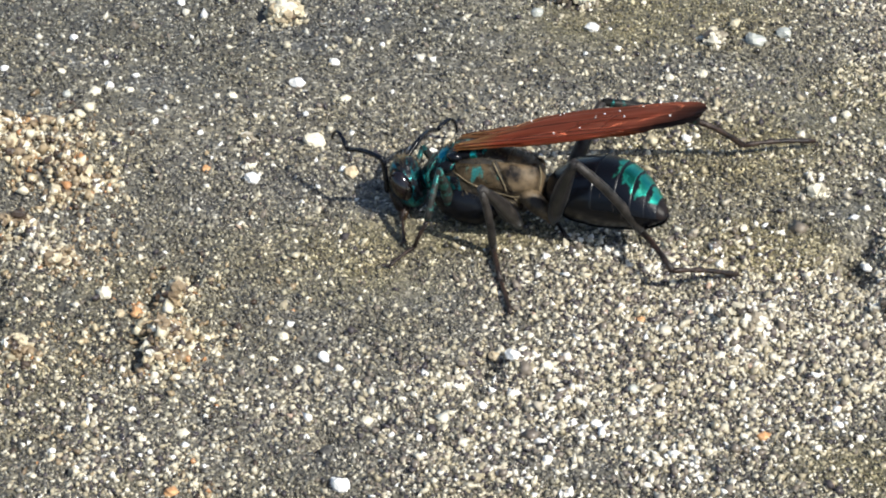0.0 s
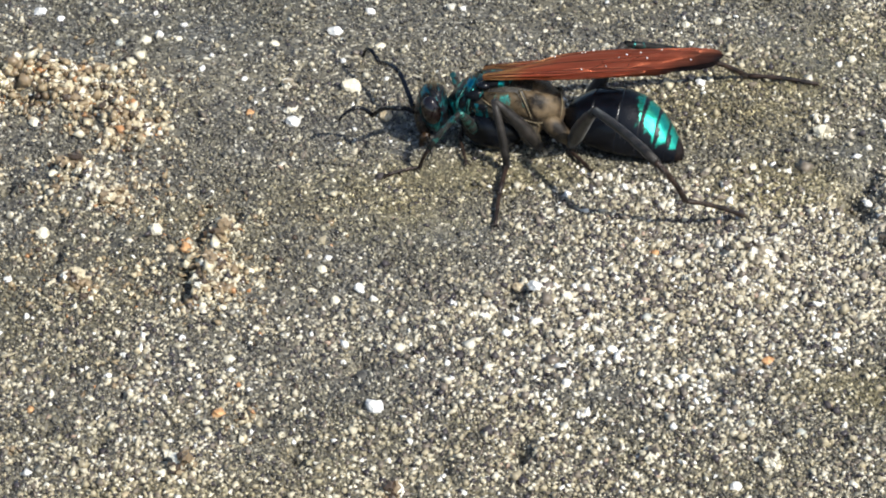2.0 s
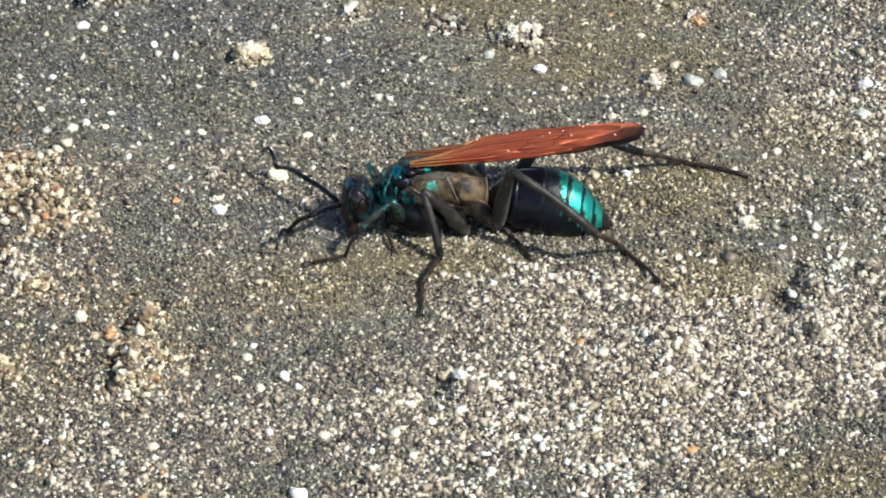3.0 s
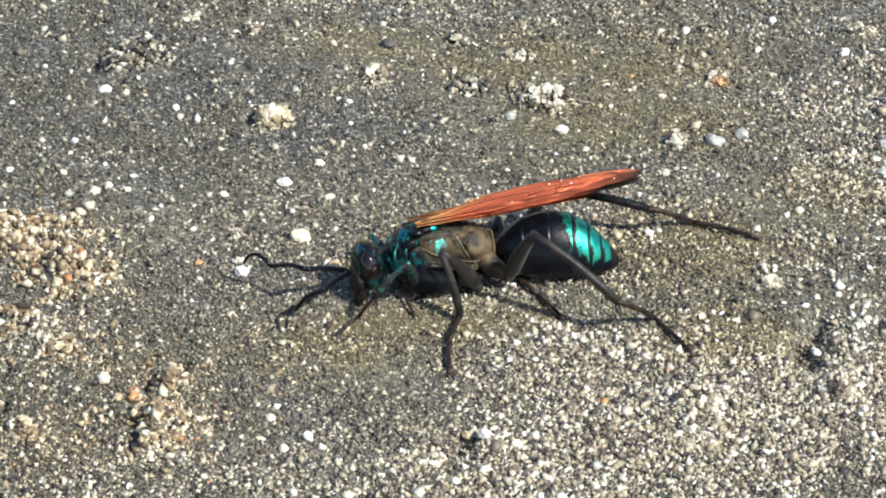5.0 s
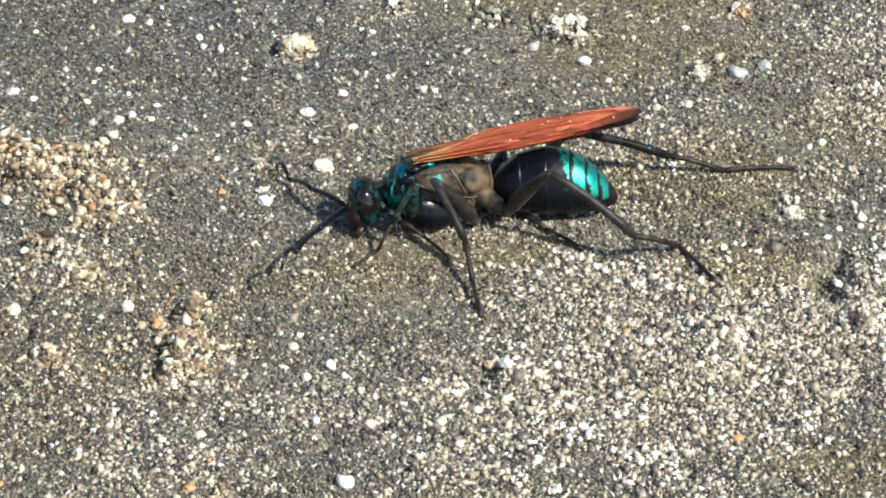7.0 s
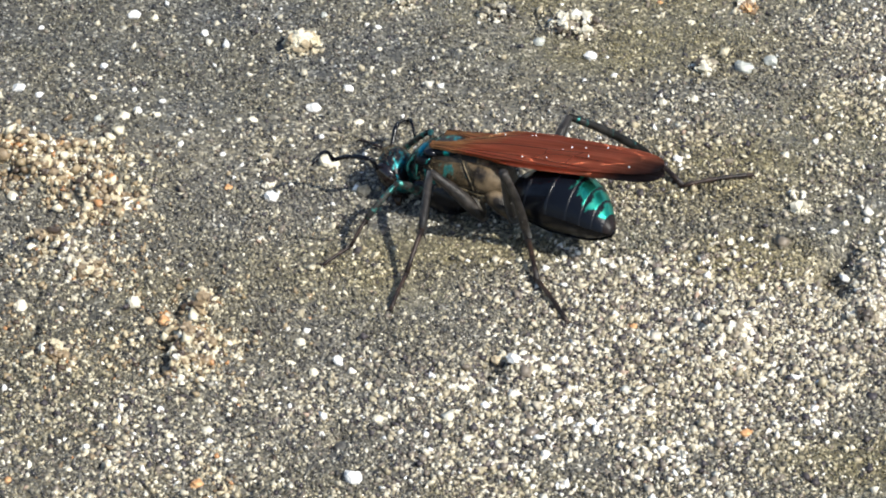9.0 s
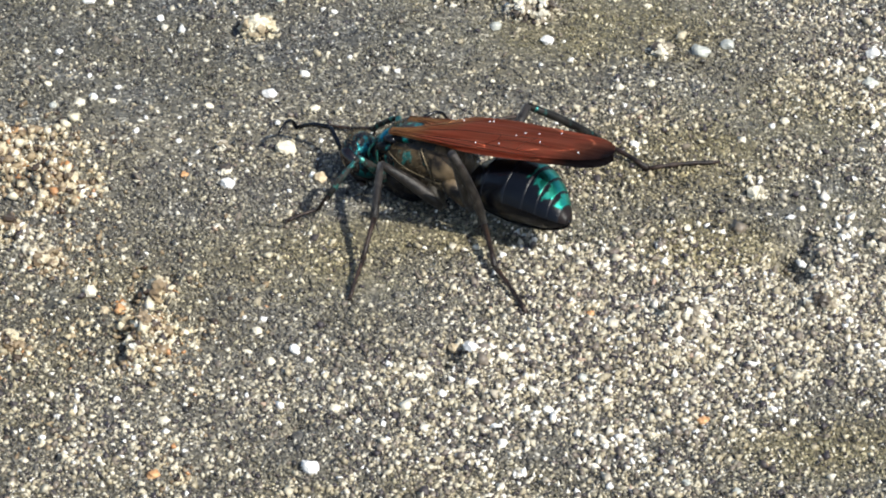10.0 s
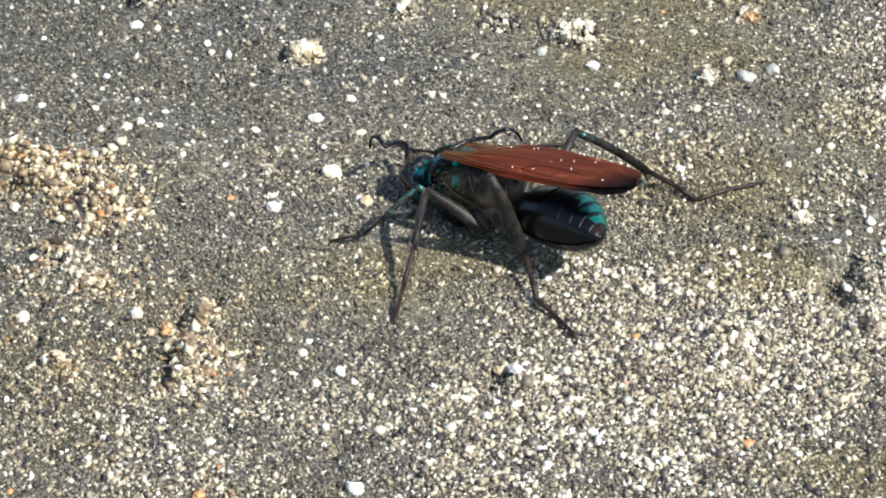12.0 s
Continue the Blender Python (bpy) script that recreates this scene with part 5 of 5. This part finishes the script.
for x0, x1, mat, label in ((-0.7, -4.3, "black", ""), (-4.0, -7.9, "black", ""), (-7.6, -10.9, "band_thin", "black plate with a thin green-blue rim"),
                           (-10.6, -12.9, "band", "black plate with green-blue hind rim"), (-12.6, -14.5, "band", "black plate with green-blue hind rim"),
                           (-14.2, -15.9, "band_low", "black plate with green-blue hind rim"), (-15.6, -16.9, "tip", "brown-black tip plate")):
    tergite(x0, x1, PROFILE, 0.03 if mat == "black" else 0.06, "tergite", mat, label)

# wings, folded flat along the back
ROOT = Vector((3.2, 2.4, 4.0))


def wing_outline(u, length, wide, inner):
    """Front and hind edge of a wing at u (0 to 1) of its length."""
    front = 0.12 * wide + 0.33 * wide * math.sin(math.pi * min(1.0, u) ** 1.15)
    grow = min(1.0, max(0.0, u - 0.02) / 0.36)
    back = -inner * (0.14 + 0.86 * grow * grow * (3 - 2 * grow)) * (1 - 0.45 * max(0.0, u - 0.5))
    close = max(0.0, 1 - (max(0.0, u - 0.84) / 0.16) ** 3.0) ** 0.5
    mid = -0.3 * inner
    return mid + (front - mid) * close, mid + (back - mid) * close


def wing(name, length, wide, inner, lift, mat, side, label, folds):
    """A thin pleated membrane along +x, with its front edge on the outer side."""
    bm = bmesh.new()
    nu, nv = 60, 18
    grid = []
    for i in range(nu + 1):
        u = i / nu
        f, b = wing_outline(u, length, wide, inner)
        row = []
        for j in range(nv + 1):
            v = j / nv
            y = f + (b - f) * v
            z = lift + 0.24 * math.sin(v * folds * math.pi) * math.sin(math.pi * min(1, u * 1.2 + 0.1)) * (0.6 + 0.4 * math.sin(u * 7 + v * 3))
            z += 0.65 * math.sin(math.pi * v * 0.9) * math.sin(math.pi * u) ** 0.7 + 0.08 * noise.noise(Vector((u * 14, v * 5, lift)))
            row.append(bm.verts.new((u * length * MM, -y * side * MM, z * MM)))
        grid.append(row)
    for a, b in zip(grid, grid[1:]):
        for j in range(nv):
            bm.faces.new((a[j], a[j + 1], b[j + 1], b[j]))
    bmesh.ops.solidify(bm, geom=bm.faces[:], thickness=0.05 * MM)
    ob = part(name, bm, mat, wasp, label)

    def at(u, v, up=0.06):
        f, b = wing_outline(u, length, wide, inner)
        z = lift + 0.24 * math.sin(v * folds * math.pi) * math.sin(math.pi * min(1, u * 1.2 + 0.1)) * (0.6 + 0.4 * math.sin(u * 7 + v * 3))
        z += 0.65 * math.sin(math.pi * v * 0.9) * math.sin(math.pi * u) ** 0.7
        return (u * length, -(f + (b - f) * v) * side, z + up)
    for line in ([(0.0, 0.1), (0.3, 0.03), (0.6, 0.02), (0.72, 0.03)], [(0.02, 0.3), (0.3, 0.16), (0.55, 0.12), (0.7, 0.06)], [(0.05, 0.5), (0.3, 0.4), (0.5, 0.42), (0.68, 0.5)],
                 [(0.05, 0.7), (0.25, 0.72), (0.42, 0.85)], [(0.45, 0.13), (0.5, 0.28), (0.62, 0.33), (0.74, 0.3)], [(0.5, 0.28), (0.5, 0.42)], [(0.6, 0.12), (0.62, 0.33)], [(0.62, 0.33), (0.66, 0.5)]):
        bm = bmesh.new()
        pts = [at(*hermite([(k, *p) for k, p in enumerate(line)], s * (len(line) - 1))) for s in np.linspace(0, 1, 10)]
        tube(bm, pts, [0.05 - 0.002 * k for k in range(10)], 5)
        part("vein", bm, "vein", ob)
    return ob


wings = []
rng = random.Random(8)
for side in (1, -1):
    fore = wing("forewing", 31.6, 4.0, 5.8, 0.35 if side > 0 else 0.0, "forewing", side, "rust-red forewing with a smoky tip", 7)
    hind = wing("hindwing", 26.0, 3.0, 5.0, -0.05 if side > 0 else -0.3, "hindwing", side, "orange hindwing folded under the forewing", 5)
    wings += [(fore, side, 0.0), (hind, side, -1.0)]
    for k in range(11 if side > 0 else 4):
        u, v = rng.uniform(0.25, 0.95), rng.uniform(0.1, 0.8)
        f, b = wing_outline(u, 31.6, 4.0, 5.8)
        z = (0.35 if side > 0 else 0.0) + 0.65 * math.sin(math.pi * v * 0.9) * math.sin(math.pi * u) ** 0.7 + 0.2
        part("sand_speck", blob((u * 31.6, -(f + (b - f) * v) * side, z), [rng.uniform(0.06, 0.17) for _ in range(3)], (0, 0, 0), 1, 0.5, k), "white", fore, "white speck of sand")


# legs: four rigid pieces each, along +x from their upper joint
def leg_piece(name, length, radii, spines, claws=False, mat="leg"):
    bm = bmesh.new()
    n = len(radii)
    tube(bm, [(length * i / (n - 1), 0, 0.25 * math.sin(math.pi * i / (n - 1)) * (length / 8)) for i in range(n)], radii, 10)
    rng = random.Random(len(name) + int(length * 10))
    for k in range(spines):
        s = (k + 0.7) / spines
        a = rng.uniform(0, 6.283)
        r = radii[min(n - 1, int(s * (n - 1)))]
        base = Vector((length * s, r * 0.8 * math.cos(a), r * 0.8 * math.sin(a)))
        tube(bm, [base, base + Vector((0.45, 0.5 * math.cos(a), 0.5 * math.sin(a)))], [0.07, 0.015], 4)
    if claws:
        for w in (0.35, -0.35):
            tube(bm, [(length - 0.1, 0, 0), (length + 0.3, w, 0.1), (length + 0.55, w * 1.4, -0.25)], [0.14, 0.1, 0.03], 5)
        tube(bm, [(length - 0.2, 0, 0), (length + 0.25, 0, -0.05)], [0.22, 0.2], 6)
    return part(name, bm, mat, wasp)


LENGTHS = {"fore": (7.5, 6.3, 4.1, 4.6), "middle": (10.2, 9.0, 6.2, 6.6), "hind": (14.0, 13.8, 8.2, 9.6)}
HIPS = {"fore": (3.7, 2.4, -3.6), "middle": (-5.0, 2.6, -5.0), "hind": (-9.2, 2.3, -4.2)}
legs = []
for key, early, late in (("left_fore", LEFT_FORE_EARLY, LEFT_FORE_LATE), ("left_middle", LEFT_MIDDLE_EARLY, LEFT_MIDDLE_LATE), ("left_hind", LEFT_HIND_EARLY, LEFT_HIND_LATE),
                         ("right_fore", RIGHT_FORE_EARLY, RIGHT_FORE_LATE), ("right_middle", RIGHT_MIDDLE_EARLY, RIGHT_MIDDLE_LATE), ("right_hind", RIGHT_HIND_EARLY, RIGHT_HIND_LATE)):
    side, which = key.split("_")
    k = {"fore": 0.76, "middle": 1.0, "hind": 1.12}[which]
    a, b, c, d = LENGTHS[which]
    pieces = [leg_piece("femur", a, [0.6 * k, 0.86 * k, 0.94 * k, 0.88 * k, 0.76 * k, 0.6 * k, 0.54 * k], 0, mat="leg_teal" if which == "fore" else "leg"),
              leg_piece("tibia", b, [0.44 * k, 0.5 * k, 0.53 * k, 0.54 * k, 0.57 * k, 0.52 * k], 14, mat="leg_teal" if which == "fore" else "leg_sheen" if key == "right_hind" else "leg"),
              leg_piece("basitarsus", c, [0.38 * k, 0.33 * k, 0.32 * k, 0.38 * k], 8, mat="tarsus"),
              leg_piece("tarsus", d, [0.29 * k, 0.33 * k, 0.23 * k, 0.32 * k, 0.23 * k, 0.32 * k, 0.23 * k, 0.33 * k, 0.25 * k], 8, True, "tarsus")]
    for w in (0.4, -0.25):
        bm = bmesh.new()
        tube(bm, [(b - 0.3, 0, -0.3), (b + 0.5, w, -0.8), (b + 1.4 * k, w * 1.6, -1.2 * k)], [0.16, 0.13, 0.03], 5)
        part("spur", bm, "leg", pieces[1])
    x, y, z = HIPS[which]
    legs.append((pieces, Vector((x, y if side == "left" else -y, z)), LENGTHS[which], early + late))

feelers = []
for side, rows in ((1, LEFT_ANTENNA_EARLY + LEFT_ANTENNA_LATE), (-1, RIGHT_ANTENNA_EARLY + RIGHT_ANTENNA_LATE)):
    pieces = []
    for k, (length, r0, r1) in enumerate(((7.0, 0.38, 0.36), (6.5, 0.36, 0.31), (4.6, 0.31, 0.2))):
        bm = bmesh.new()
        n = 13
        pts = [(length * i / (n - 1), 0, (0.25, 0.5, 1.6)[k] * math.sin(math.pi * i / (n - 1)) ** (1.0 if k < 2 else 0.8)) for i in range(n)]
        tube(bm, pts, [(r0 + (r1 - r0) * i / (n - 1)) * (1.0 if i % 3 else 0.86) for i in range(n)], 8)
        pieces.append(part("antenna_segment", bm, "black", wasp))
    feelers.append((pieces, Vector((12.2, 0.8 * side, -1.6)), (7.0, 6.5, 4.6), rows))


def body_pose(t):
    x, y, z, heading, nose, lean, lift = hermite(BODY, t)
    return pose(x * MM, y * MM, z * MM, -lean, -nose, 180 + heading), lift


def aim(base, target, up):
    """A pose at base with x towards target."""
    d = (target - base).normalized()
    s = up.cross(d).normalized()
    u = d.cross(s)
    return Matrix.Translation(base) @ Matrix((d, s, u)).transposed().to_4x4()


def rest(base, target, length, clear):
    """The end of a piece of the given length that points to target, raised so that it lies on top of the sand."""
    d = (target - base).normalized() * length * MM
    end = base + d
    low = (float(height(np.array([end.x / MM]), np.array([end.y / MM]))[0]) + clear) * MM
    flat = math.hypot(d.x, d.y)
    if end.z < low and abs(low - base.z) < length * MM and flat > 0:
        k = math.sqrt((length * MM) ** 2 - (low - base.z) ** 2) / flat
        end = Vector((base.x + k * d.x, base.y + k * d.y, low))
    return end


def chain_rows(pieces, hip, lengths, rows):
    """Poses of a limb's pieces, joint by joint, in the wasp's space."""
    made = [[] for _ in pieces]
    for t in TIMES:
        joints = hermite(rows, t).reshape(-1, 3) * MM
        # a foot that changes its place while unseen is lifted on the way
        if 7.2 < t < 8.8 and len(pieces) == 4:
            joints[2:, 2] += 3.0 * MM * math.sin(math.pi * (t - 7.2) / 1.6) * np.array([0.6, 1.0])
        m, _ = body_pose(t)
        back = m.inverted()
        base = hip * MM if len(pieces) == 4 else pose(*(NECK * MM), 0, hermite(PARTS_POSE, t)[2]) @ ((hip - NECK) * MM)
        up = back.to_3x3() @ Vector((0, 0, 1))
        for k, length in enumerate(lengths):
            p = aim(base, back @ rest(m @ base, Vector(joints[k]), length, (2.0, 0.9, 0.5, 0.4)[k]), up)
            made[k].append((t, p))
            base = p @ Vector((length * MM, 0, 0))
    return made


TIMES = [round(0.1 * k, 1) for k in range(121)]


def motions():
    walk(wasp, [(t, body_pose(t)[0]) for t in TIMES])
    few = TIMES[::2]
    part_pose = {t: hermite(PARTS_POSE, t) for t in few}
    walk(abdomen, [(t, pose(*(WAIST * MM), part_pose[t][6], -part_pose[t][0], part_pose[t][1])) for t in few])
    walk(head, [(t, pose(*(NECK * MM), 0, part_pose[t][2], part_pose[t][3])) for t in few])
    for ob, side, drop in wings:
        walk(ob, [(t, pose(ROOT.x * MM, ROOT.y * side * MM, ROOT.z * MM, part_pose[t][4], -body_pose(t)[1] - drop, 180 - part_pose[t][5] + (0.0 if side > 0 else -4.0))) for t in few])
    for limb in legs + feelers:
        for ob, rows in zip(limb[0], chain_rows(*limb)):
            walk(ob, rows)


motions()
